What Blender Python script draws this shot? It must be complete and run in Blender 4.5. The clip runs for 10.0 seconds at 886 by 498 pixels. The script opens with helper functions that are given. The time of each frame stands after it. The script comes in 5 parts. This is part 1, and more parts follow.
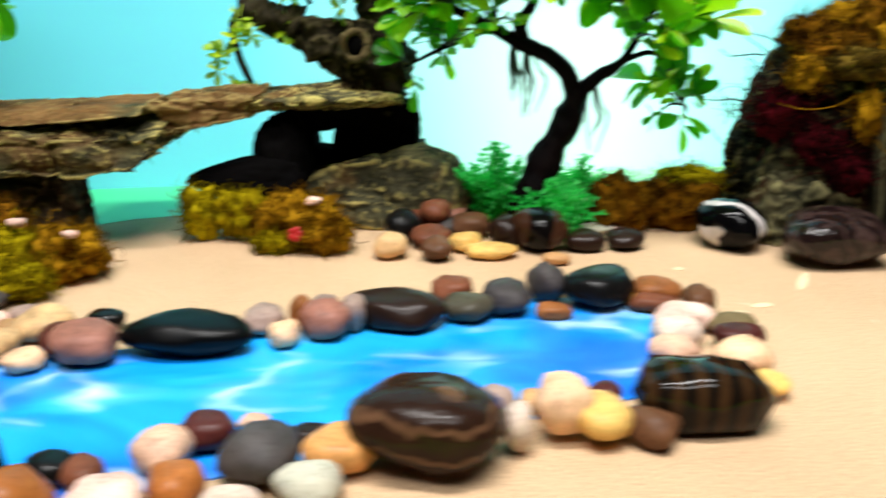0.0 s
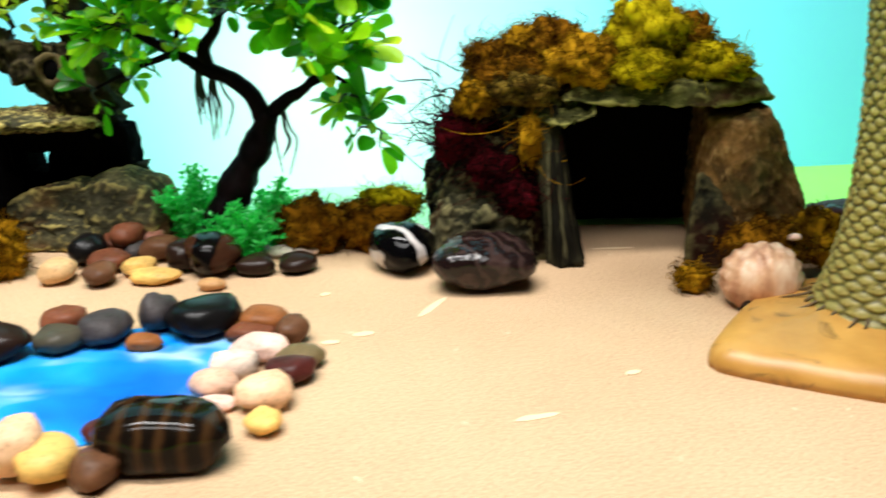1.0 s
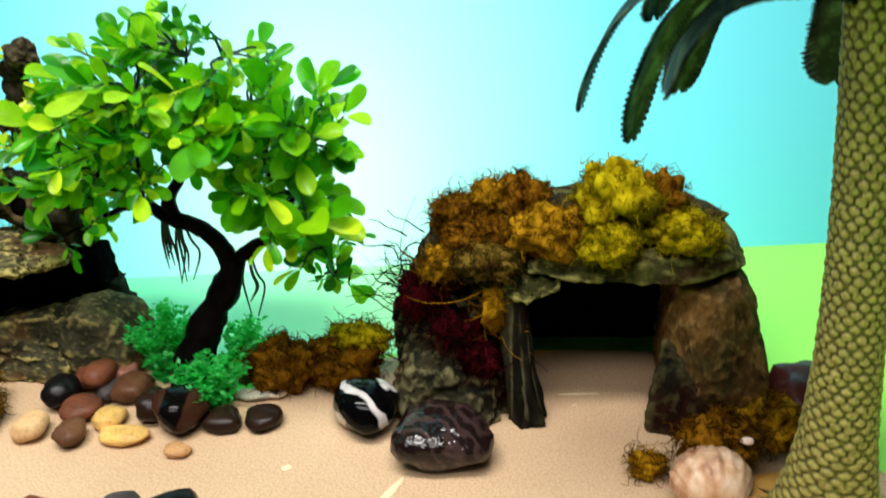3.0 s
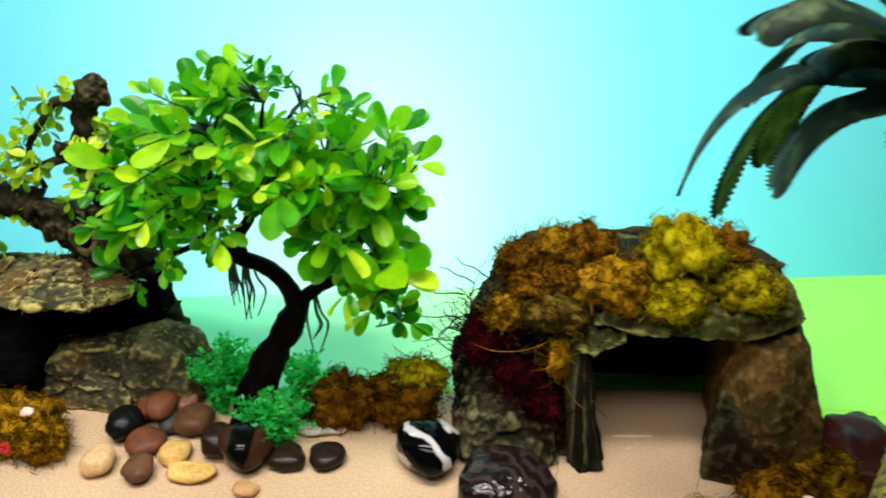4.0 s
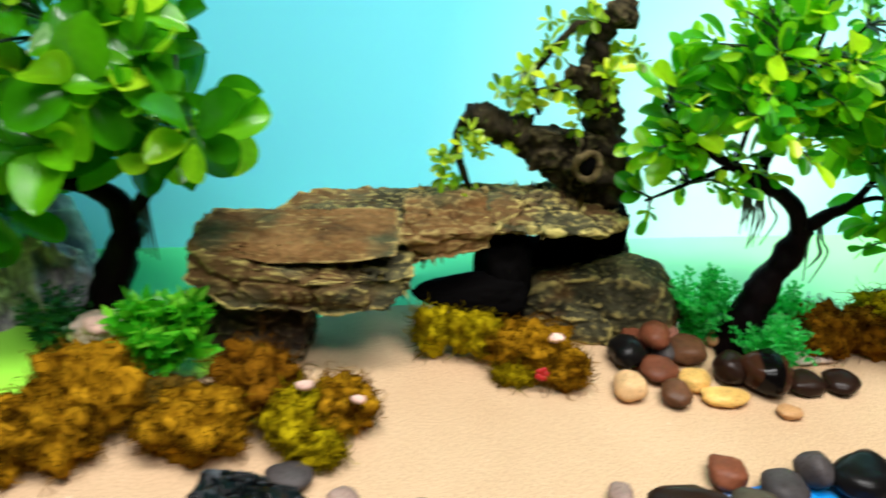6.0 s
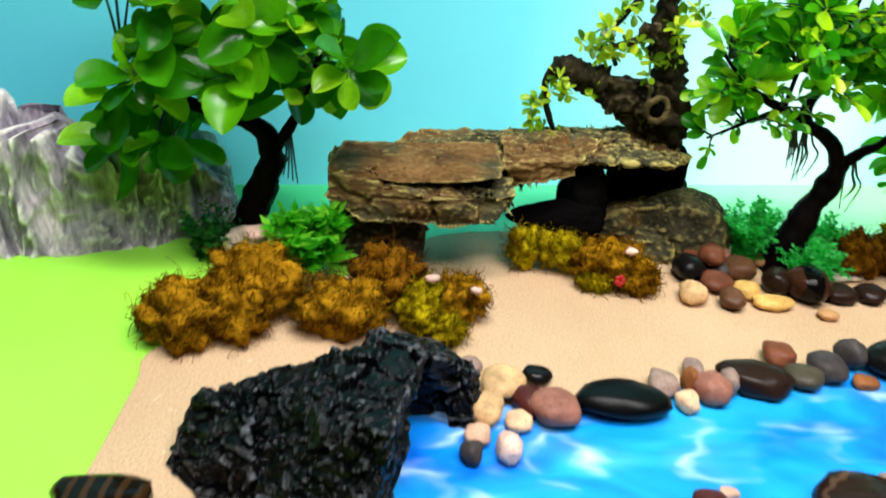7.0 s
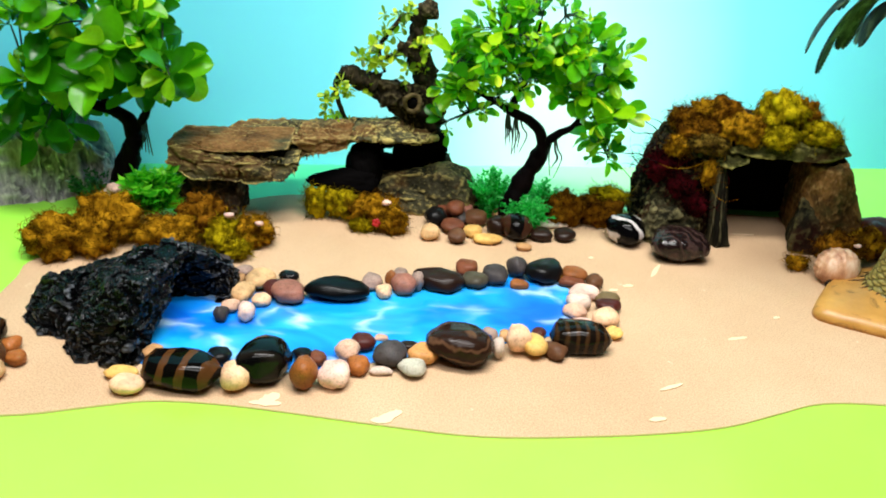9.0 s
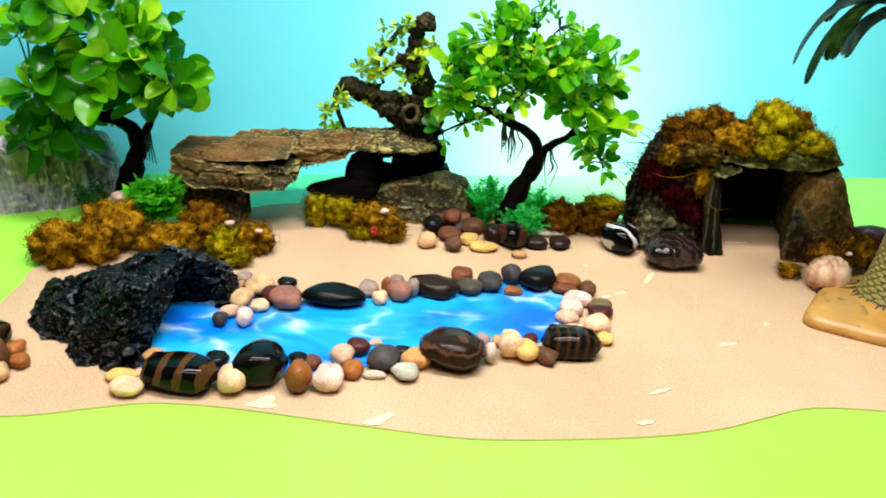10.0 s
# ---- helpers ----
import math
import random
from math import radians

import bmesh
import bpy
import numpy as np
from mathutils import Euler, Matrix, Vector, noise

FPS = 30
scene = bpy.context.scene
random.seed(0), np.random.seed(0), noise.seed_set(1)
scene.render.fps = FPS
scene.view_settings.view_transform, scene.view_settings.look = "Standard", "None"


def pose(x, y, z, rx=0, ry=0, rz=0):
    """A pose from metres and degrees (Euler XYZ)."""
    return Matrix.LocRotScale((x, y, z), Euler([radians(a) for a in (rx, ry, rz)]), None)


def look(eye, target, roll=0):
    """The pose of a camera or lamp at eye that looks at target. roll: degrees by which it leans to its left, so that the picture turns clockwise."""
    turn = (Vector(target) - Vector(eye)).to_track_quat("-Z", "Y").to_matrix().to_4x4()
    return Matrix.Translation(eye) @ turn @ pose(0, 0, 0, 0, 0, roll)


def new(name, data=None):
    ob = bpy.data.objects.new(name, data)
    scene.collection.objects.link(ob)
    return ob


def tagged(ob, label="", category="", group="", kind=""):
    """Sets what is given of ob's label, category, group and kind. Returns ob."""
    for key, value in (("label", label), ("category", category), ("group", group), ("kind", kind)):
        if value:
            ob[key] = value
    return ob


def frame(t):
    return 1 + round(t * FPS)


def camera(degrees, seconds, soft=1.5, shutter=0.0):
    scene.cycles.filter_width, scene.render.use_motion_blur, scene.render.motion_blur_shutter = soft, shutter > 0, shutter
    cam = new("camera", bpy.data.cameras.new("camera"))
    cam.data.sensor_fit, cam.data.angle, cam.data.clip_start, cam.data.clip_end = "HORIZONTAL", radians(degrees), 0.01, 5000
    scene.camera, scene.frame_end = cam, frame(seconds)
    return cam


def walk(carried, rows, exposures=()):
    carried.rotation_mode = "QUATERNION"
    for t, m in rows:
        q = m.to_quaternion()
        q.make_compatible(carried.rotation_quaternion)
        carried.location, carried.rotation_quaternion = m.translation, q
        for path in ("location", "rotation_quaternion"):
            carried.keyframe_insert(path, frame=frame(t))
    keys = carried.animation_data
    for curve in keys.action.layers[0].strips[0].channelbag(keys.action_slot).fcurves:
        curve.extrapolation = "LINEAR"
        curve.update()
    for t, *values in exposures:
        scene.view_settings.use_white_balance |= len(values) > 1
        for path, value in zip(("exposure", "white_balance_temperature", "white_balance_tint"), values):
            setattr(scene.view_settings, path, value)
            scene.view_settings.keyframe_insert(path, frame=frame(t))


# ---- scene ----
cam = camera(56.0, 10.0, soft=1.8, shutter=0.5)
PATH = [
    (0, (0.115, 0.08, 0.173), (0.039, 1.985, -0.431), -0.5),
    (0.5, (0.236, 0.072, 0.186), (0.185, 1.98, -0.413), -0.4),
    (1, (0.336, 0.087, 0.193), (0.275, 1.988, -0.427), -0.7),
    (1.5, (0.389, 0.109, 0.195), (0.293, 2.01, -0.42), -1.4),
    (1.8, (0.403, 0.121, 0.223), (0.266, 1.999, -0.451), -1.1),
    (2, (0.402, 0.129, 0.227), (0.251, 2.01, -0.435), -1.4),
    (2.5, (0.384, 0.153, 0.299), (0.264, 1.981, -0.504), -1.0),
    (3.8, (0.338, 0.159, 0.409), (0.246, 1.952, -0.475), 1.3),
    (4, (0.316, 0.168, 0.413), (0.241, 1.949, -0.494), 1.8),
    (4.5, (0.249, 0.188, 0.388), (0.218, 1.952, -0.555), 2.9),
    (5, (0.167, 0.21, 0.357), (0.153, 1.951, -0.627), 2.8),
    (5.5, (0.018, 0.178, 0.343), (0.099, 1.948, -0.585), 4.3),
    (6, (-0.093, 0.137, 0.351), (-0.037, 1.913, -0.567), 4.1),
    (6.2, (-0.117, 0.115, 0.356), (-0.105, 1.891, -0.562), 3.8),
    (7.3, (-0.164, -0.033, 0.347), (-0.112, 1.729, -0.597), 4.8),
    (7.5, (-0.14, -0.063, 0.348), (-0.068, 1.694, -0.605), 5.0),
    (8, (-0.039, -0.13, 0.369), (0.049, 1.612, -0.61), 5.0),
    (8.5, (0.051, -0.214, 0.396), (0.08, 1.551, -0.544), 3.9),
    (9, (0.08, -0.27, 0.418), (0.07, 1.526, -0.463), 3.7),
    (9.5, (0.088, -0.283, 0.422), (0.046, 1.524, -0.434), 3.3),
    (10, (0.096, -0.286, 0.423), (0.06, 1.519, -0.436), 3.4),
]
walk(cam, [(t, look(eye, target, roll)) for t, eye, target, roll in PATH],
     exposures=[(0.0, 0.08), (1.5, 0.16), (2.0, 0.14), (2.5, 0.0), (4.0, -0.16), (5.0, -0.22), (6.0, -0.04), (7.5, -0.02), (10.0, 0.02)])

# ---- light ----
world = bpy.data.worlds.new("studio_world")
scene.world = world
world.use_nodes = True
world.node_tree.nodes["Background"].inputs["Color"].default_value = (1.0, 1.0, 1.0, 1)
world.node_tree.nodes["Background"].inputs["Strength"].default_value = 0.01


def panel_lamp(x, y, z, sx, sy, watts, target):
    data = bpy.data.lights.new("panel_light", "AREA")
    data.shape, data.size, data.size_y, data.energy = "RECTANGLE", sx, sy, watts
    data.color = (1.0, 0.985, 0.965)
    ob = new("panel_light_source", data)
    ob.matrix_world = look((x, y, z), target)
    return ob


# two strip lamps under the ceiling
panel_lamp(0.10, 0.28, 1.50, 1.20, 0.22, 34, (0.1, 0.34, 0))
panel_lamp(0.10, -0.35, 1.52, 1.40, 0.30, 18, (0.1, 0.55, 0.05))
# unseen lamp added behind the translucent backdrop to whiten its middle
panel_lamp(0.22, 1.30, 0.14, 0.50, 0.30, 7.0, (0.22, 0.88, 0.10))


# ---- materials ----
def lin(r, g, b):
    return tuple(((c + 0.055) / 1.055) ** 2.4 if c > 0.04045 else c / 12.92 for c in (r, g, b))


class Mat:
    """A small node builder round one Principled material."""

    def __init__(self, name, rough=0.6, spec=0.5):
        self.m = bpy.data.materials.new(name)
        self.m.use_nodes = True
        self.t = self.m.node_tree
        self.b = self.t.nodes["Principled BSDF"]
        self.b.inputs["Roughness"].default_value = rough
        self.b.inputs["Specular IOR Level"].default_value = spec
        self.vec = None

    def node(self, kind, **inputs):
        n = self.t.nodes.new(kind)
        for k, v in inputs.items():
            key = k.replace("_", " ")
            if isinstance(v, bpy.types.NodeSocket):
                self.t.links.new(v, n.inputs[key])
            else:
                n.inputs[key].default_value = v
        return n

    def link(self, a, b):
        self.t.links.new(a, b)

    def coords(self, stretch=(1, 1, 1), shifted=True):
        tc = self.t.nodes.new("ShaderNodeTexCoord")
        mp = self.t.nodes.new("ShaderNodeMapping")
        mp.inputs["Scale"].default_value = stretch
        self.link(tc.outputs["Object"], mp.inputs["Vector"])
        if shifted:
            info = self.t.nodes.new("ShaderNodeObjectInfo")
            mul = self.t.nodes.new("ShaderNodeMath")
            mul.operation = "MULTIPLY"
            mul.inputs[1].default_value = 7.3
            self.link(info.outputs["Random"], mul.inputs[0])
            comb = self.t.nodes.new("ShaderNodeCombineXYZ")
            for k in "XYZ":
                self.link(mul.outputs[0], comb.inputs[k])
            self.link(comb.outputs[0], mp.inputs["Location"])
        self.vec = mp.outputs[0]
        return self.vec

    def noise(self, scale, detail=4, rough=0.6, distort=0.0, vec=None):
        n = self.node("ShaderNodeTexNoise", Scale=scale, Detail=detail, Roughness=rough, Distortion=distort)
        self.link(vec or self.vec, n.inputs["Vector"])
        return n.outputs["Fac"]

    def ramp(self, fac, stops, mode="LINEAR"):
        r = self.t.nodes.new("ShaderNodeValToRGB")
        r.color_ramp.interpolation = mode
        while len(r.color_ramp.elements) < len(stops):
            r.color_ramp.elements.new(0.5)
        for e, (p, c) in zip(r.color_ramp.elements, stops):
            e.position, e.color = p, (*c, 1)
        self.link(fac, r.inputs["Fac"])
        return r.outputs["Color"]

    def mix(self, fac, a, b, mode="MIX"):
        n = self.t.nodes.new("ShaderNodeMix")
        n.data_type, n.blend_type = "RGBA", mode
        for v, s in ((fac, n.inputs[0]), (a, n.inputs[6]), (b, n.inputs[7])):
            if isinstance(v, bpy.types.NodeSocket):
                self.link(v, s)
            else:
                s.default_value = (*v, 1) if isinstance(v, tuple) else v
        return n.outputs[2]

    def bump(self, height, strength, distance=0.001):
        n = self.node("ShaderNodeBump", Strength=strength, Distance=distance, Height=height)
        self.link(n.outputs[0], self.b.inputs["Normal"])
        return n

    def base(self, col):
        if isinstance(col, bpy.types.NodeSocket):
            self.link(col, self.b.inputs["Base Color"])
        else:
            self.b.inputs["Base Color"].default_value = (*col, 1)
        return self.m


def shade(c, k):
    return tuple(min(1, v * k) for v in c)


def pebble_mat(name, c, rough=0.38, vein=0.6):
    m = Mat(name, rough + 0.04, 0.15)
    m.coords()
    a = m.ramp(m.noise(60, 5), [(0.3, shade(c, 0.68)), (0.5, c), (0.75, shade(c, 1.25))])
    speck = m.ramp(m.noise(500, 2), [(0.3, (0.5, 0.45, 0.4)), (0.5, (1, 1, 1))])
    col = m.mix(vein, a, m.mix(1.0, a, speck, "MULTIPLY"))
    big = m.ramp(m.noise(22, 2, distort=1.5), [(0.35, (0.75, 0.72, 0.7)), (0.6, (1.05, 1.0, 0.95))])
    col = m.mix(0.8, col, big, "MULTIPLY")
    m.bump(m.noise(180, 3), 0.12, 0.0006)
    return m.base(col)


PEB = {}
for key, rgb, rough in (
    ("slate", (0.29, 0.27, 0.27), 0.45), ("white", (0.95, 0.79, 0.73), 0.45), ("mauve", (0.62, 0.53, 0.49), 0.4), ("beige", (0.85, 0.70, 0.51), 0.42),
    ("tan", (0.75, 0.58, 0.40), 0.4), ("cream", (0.95, 0.77, 0.62), 0.4), ("maroon", (0.31, 0.145, 0.13), 0.3), ("black", (0.09, 0.08, 0.08), 0.15),
    ("rose", (0.62, 0.42, 0.36), 0.4), ("blush", (0.86, 0.70, 0.60), 0.45), ("jet", (0.028, 0.028, 0.032), 0.3), ("rust", (0.58, 0.36, 0.20), 0.38),
    ("umber", (0.16, 0.105, 0.08), 0.25), ("terracotta", (0.47, 0.275, 0.19), 0.4), ("moss", (0.30, 0.28, 0.23), 0.35), ("coal", (0.075, 0.07, 0.07), 0.25),
    ("ochre", (0.83, 0.62, 0.30), 0.35), ("brown", (0.40, 0.27, 0.185), 0.38), ("chalk", (0.86, 0.78, 0.72), 0.5), ("olive", (0.45, 0.39, 0.27), 0.4),
    ("yellow", (0.90, 0.73, 0.42), 0.35), ("peach", (0.83, 0.60, 0.36), 0.3), ("amber", (0.66, 0.40, 0.20), 0.3), ("pale", (0.73, 0.72, 0.66), 0.45),
    ("sienna", (0.60, 0.36, 0.18), 0.28), ("copper", (0.50, 0.22, 0.07), 0.25),
):
    PEB[key] = pebble_mat("pebble_" + key, lin(*rgb), rough)


def polished_mat(name, dark, light, scale, distort, stops, axis, rough=0.07, lumpy=0.0):
    """Polished stone with bands or veins of a lighter mineral."""
    m = Mat(name, rough)
    m.coords(shifted=False)
    w = m.node("ShaderNodeTexWave", Scale=scale, Distortion=distort, Detail=3.0)
    w.inputs["Detail Scale"].default_value = 1.2
    w.bands_direction = axis
    m.link(m.vec, w.inputs["Vector"])
    col = m.ramp(w.outputs["Fac"], [(stops[0], dark), (stops[1], light)])
    col = m.mix(0.6, col, m.ramp(m.noise(90, 5), [(0.3, (0.55, 0.5, 0.45)), (0.65, (1.1, 1.05, 1.0))]), "MULTIPLY")
    m.b.inputs["Specular IOR Level"].default_value = 0.13
    if lumpy:
        m.bump(m.noise(55, 3), lumpy, 0.004)
    return m.base(col)


PEB["tiger"] = polished_mat("pebble_tiger", lin(0.08, 0.06, 0.045), lin(0.24, 0.16, 0.09), 34, 3.0, (0.45, 1.0), "X")
PEB["zebra"] = polished_mat("pebble_zebra", lin(0.025, 0.025, 0.03), lin(0.82, 0.80, 0.80), 17, 5.0, (0.80, 0.92), "DIAGONAL")
PEB["striped"] = polished_mat("pebble_striped", lin(0.035, 0.028, 0.025), lin(0.32, 0.20, 0.105), 17, 3.2, (0.66, 0.74), "X")
PEB["banded"] = polished_mat("pebble_banded", lin(0.035, 0.028, 0.028), lin(0.23, 0.14, 0.095), 9, 2.5, (0.4, 0.55), "X", 0.15)
PEB["mottled"] = polished_mat("pebble_mottled", lin(0.165, 0.10, 0.07), lin(0.37, 0.26, 0.19), 34, 6.0, (0.70, 1.0), "Z", 0.22, 0.3)
PEB["glossblack"] = polished_mat("pebble_glossblack", lin(0.035, 0.035, 0.038), lin(0.11, 0.095, 0.08), 10, 3.0, (0.75, 0.98), "Y", 0.09)
PEB["mottledblack"] = polished_mat("pebble_mottledblack", lin(0.11, 0.072, 0.07), lin(0.24, 0.18, 0.17), 30, 14.0, (0.45, 1.0), "DIAGONAL", 0.14, 0.9)

PEB["mottledblack"].node_tree.nodes["Principled BSDF"].inputs["Specular IOR Level"].default_value = 0.34


def rock_mat(name, stops, patch, edge, stretch=(1, 1, 1), rough=0.75, scale=28, bump=0.6, spec=0.035, wear_glint=0.505):
    """Painted resin rock: mottled body, patches of a second colour and dry-brushed raised edges (painted glints on the
    black rock).
    """
    m = Mat(name, rough, spec)
    m.coords(stretch)
    col = m.ramp(m.noise(scale, 6, 0.65, 0.6), stops)
    if patch:
        col = m.mix(m.ramp(m.noise(scale * 0.55, 3, 0.5), [(0.50, (0, 0, 0)), (0.62, (1, 1, 1))]), col, patch)
    geo = m.t.nodes.new("ShaderNodeNewGeometry")
    # raised-edge mask: dry-brushing, and the glints painted on the black rock
    worn = m.ramp(geo.outputs["Pointiness"], [(wear_glint, (0, 0, 0)), (wear_glint + 0.06, (1, 1, 1))])
    col = m.mix(worn, col, edge)
    fine = m.ramp(m.noise(240, 4), [(0.3, (0.55, 0.55, 0.55)), (0.6, (1.1, 1.1, 1.1))])
    col = m.mix(0.8, col, fine, "MULTIPLY")
    m.bump(m.noise(170, 6, 0.7), bump, 0.0025)
    return m.base(col)


SLATE_ROCK = rock_mat("slate_rock", [(0.3, lin(0.09, 0.09, 0.068)), (0.5, lin(0.27, 0.26, 0.19)), (0.7, lin(0.47, 0.44, 0.30))], lin(0.42, 0.32, 0.20), lin(0.78, 0.71, 0.42), (1, 1, 1.8), bump=0.9, scale=30, wear_glint=0.51)
CAVE_ROCK = rock_mat("cave_rock", [(0.3, lin(0.03, 0.03, 0.024)), (0.5, lin(0.10, 0.10, 0.07)), (0.7, lin(0.24, 0.23, 0.155))], lin(0.16, 0.085, 0.055), lin(0.38, 0.35, 0.22), bump=1.0)
FOOT_ROCK = rock_mat("foot_rock", [(0.3, lin(0.06, 0.06, 0.045)), (0.5, lin(0.19, 0.185, 0.13)), (0.7, lin(0.37, 0.34, 0.24))], lin(0.30, 0.18, 0.11), lin(0.48, 0.45, 0.31), bump=1.0)
LEDGE_ROCK = rock_mat("ledge_rock", [(0.3, lin(0.075, 0.078, 0.038)), (0.5, lin(0.25, 0.25, 0.125)), (0.7, lin(0.42, 0.41, 0.21))], lin(0.20, 0.135, 0.07), lin(0.53, 0.51, 0.28), bump=0.9)
PILLAR_ROCK = rock_mat("pillar_rock", [(0.3, lin(0.17, 0.125, 0.06)), (0.5, lin(0.37, 0.27, 0.14)), (0.7, lin(0.49, 0.365, 0.20))], lin(0.25, 0.23, 0.12), lin(0.54, 0.43, 0.26), scale=48)
# grey edge colour here is painted glint along the raised edges
BLACK_ROCK = rock_mat("black_rock", [(0.3, lin(0.006, 0.007, 0.008)), (0.55, lin(0.018, 0.020, 0.023)), (0.75, lin(0.04, 0.044, 0.05))], None, lin(0.33, 0.34, 0.36), (1, 1, 0.6), 0.17, 40, 0.5, 0.15, 0.53)
# matt black: the lobe's own colour, and painted shade in the hollows
SHADE_AND_LOBE = Mat("shade_and_lobe_black", 0.9, 0.02).base(lin(0.03, 0.027, 0.027))
RUST_ROCK = rock_mat("rust_rock", [(0.3, lin(0.22, 0.17, 0.11)), (0.5, lin(0.43, 0.31, 0.18)), (0.7, lin(0.53, 0.40, 0.25))], lin(0.29, 0.29, 0.20), lin(0.64, 0.55, 0.34), (1, 1, 1.6), bump=0.8)
POST_ROCK = rock_mat("post_rock", [(0.3, lin(0.08, 0.07, 0.06)), (0.5, lin(0.21, 0.18, 0.15)), (0.7, lin(0.34, 0.29, 0.24))], lin(0.24, 0.22, 0.19), lin(0.48, 0.43, 0.34), (1, 1, 0.7), bump=0.9)
GREY_ROCK = rock_mat("grey_rock", [(0.3, lin(0.29, 0.265, 0.32)), (0.5, lin(0.60, 0.56, 0.62)), (0.7, lin(0.86, 0.80, 0.83))], None, lin(0.92, 0.90, 0.88), (1, 1, 0.22), 0.8, 55, 0.6, 0.035, 0.515)
BARK = rock_mat("driftwood_bark", [(0.3, lin(0.06, 0.052, 0.036)), (0.5, lin(0.155, 0.135, 0.095)), (0.7, lin(0.26, 0.23, 0.16))], None, lin(0.37, 0.33, 0.23), (1, 1, 0.5), 0.7, 50)
KNOT_WOOD = rock_mat("knot_wood", [(0.3, lin(0.20, 0.17, 0.11)), (0.5, lin(0.34, 0.29, 0.19)), (0.7, lin(0.46, 0.40, 0.27))], None, lin(0.55, 0.48, 0.33), (1, 1, 1), 0.7, 60)
LOG_BARK = rock_mat("log_bark", [(0.3, lin(0.03, 0.03, 0.024)), (0.5, lin(0.11, 0.105, 0.08)), (0.7, lin(0.26, 0.25, 0.18))], None, lin(0.46, 0.44, 0.32), (1, 1, 0.18), 0.7, 60)
TRUNK = rock_mat("tree_bark", [(0.3, lin(0.02, 0.012, 0.014)), (0.5, lin(0.05, 0.03, 0.034)), (0.7, lin(0.09, 0.055, 0.056))], None, lin(0.125, 0.085, 0.082), (1, 1, 0.4), 0.45, 70, 0.6)
TWIG = Mat("twig_green", 0.5).base(lin(0.09, 0.17, 0.07))
ROOT = Mat("root_dark", 0.5).base(lin(0.08, 0.14, 0.09))


def moss_mat(name, lo, hi):
    m = Mat(name, 0.9, 0.02)
    m.coords()
    rnd = m.t.nodes.new("ShaderNodeNewGeometry").outputs["Random Per Island"]
    a = m.ramp(rnd, [(0.0, shade(lo, 0.7)), (0.5, lo), (1.0, hi)])
    b = m.ramp(m.noise(70, 4), [(0.35, (0.34, 0.28, 0.22)), (0.62, (1.2, 1.2, 1.05))])
    return m.base(m.mix(1.0, a, b, "MULTIPLY"))


MOSS = {
    "ochre": moss_mat("moss_ochre", lin(0.36, 0.245, 0.025), lin(0.65, 0.475, 0.09)),
    "yellow": moss_mat("moss_yellow", lin(0.43, 0.375, 0.02), lin(0.68, 0.61, 0.07)),
    "rust": moss_mat("moss_rust", lin(0.27, 0.165, 0.025), lin(0.51, 0.34, 0.07)),
    "wine": moss_mat("moss_wine", lin(0.08, 0.02, 0.024), lin(0.31, 0.055, 0.095)),
    "dark": moss_mat("moss_dark", lin(0.20, 0.16, 0.06), lin(0.40, 0.32, 0.12)),
}


def leaf_mat(name, stops, rough=0.3, through_light=0.45, each=False):
    m = Mat(name, rough)
    info = m.t.nodes.new("ShaderNodeNewGeometry" if each else "ShaderNodeObjectInfo")
    m.coords()
    col = m.ramp(info.outputs["Random Per Island" if each else "Random"], stops)
    col = m.mix(0.7, col, m.ramp(m.noise(70, 3), [(0.35, (0.7, 0.75, 0.6)), (0.65, (1.15, 1.1, 1.1))]), "MULTIPLY")
    m.base(col)
    tr = m.t.nodes.new("ShaderNodeBsdfTranslucent")
    m.link(col, tr.inputs["Color"])
    mx = m.t.nodes.new("ShaderNodeMixShader")
    mx.inputs[0].default_value = through_light
    out = m.t.nodes["Material Output"]
    m.link(m.b.outputs[0], mx.inputs[1])
    m.link(tr.outputs[0], mx.inputs[2])
    m.link(mx.outputs[0], out.inputs["Surface"])
    return m.m


LEAF = leaf_mat("leaf_boxwood", [(0.0, lin(0.20, 0.58, 0.04)), (0.35, lin(0.46, 0.80, 0.05)), (0.65, lin(0.70, 0.92, 0.08)), (1.0, lin(0.88, 0.98, 0.18))])
LEAF_DEEP = leaf_mat("leaf_deep", [(0.0, lin(0.10, 0.46, 0.05)), (0.5, lin(0.24, 0.68, 0.06)), (1.0, lin(0.54, 0.86, 0.10))])
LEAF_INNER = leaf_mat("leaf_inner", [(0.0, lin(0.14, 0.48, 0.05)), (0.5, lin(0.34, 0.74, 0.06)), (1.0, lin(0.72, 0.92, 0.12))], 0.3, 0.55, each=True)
LEAF_BIG = leaf_mat("leaf_broad", [(0.0, lin(0.13, 0.42, 0.03)), (0.45, lin(0.24, 0.57, 0.04)), (0.8, lin(0.47, 0.79, 0.08)), (1.0, lin(0.76, 0.93, 0.18))], 0.22, 0.4)
LEAF_SMALL = leaf_mat("leaf_bud", [(0.0, lin(0.28, 0.44, 0.05)), (0.5, lin(0.62, 0.76, 0.08)), (1.0, lin(0.90, 0.95, 0.22))])
LEAF_SMALL_FAR = leaf_mat("leaf_bud_inner", [(0.0, lin(0.28, 0.44, 0.05)), (0.5, lin(0.62, 0.76, 0.08)), (1.0, lin(0.90, 0.95, 0.22))], each=True)
FERN = leaf_mat("fern_green", [(0.0, lin(0.12, 0.76, 0.28)), (0.5, lin(0.26, 0.90, 0.42)), (1.0, lin(0.45, 0.97, 0.58))], 0.4, 0.65, each=True)
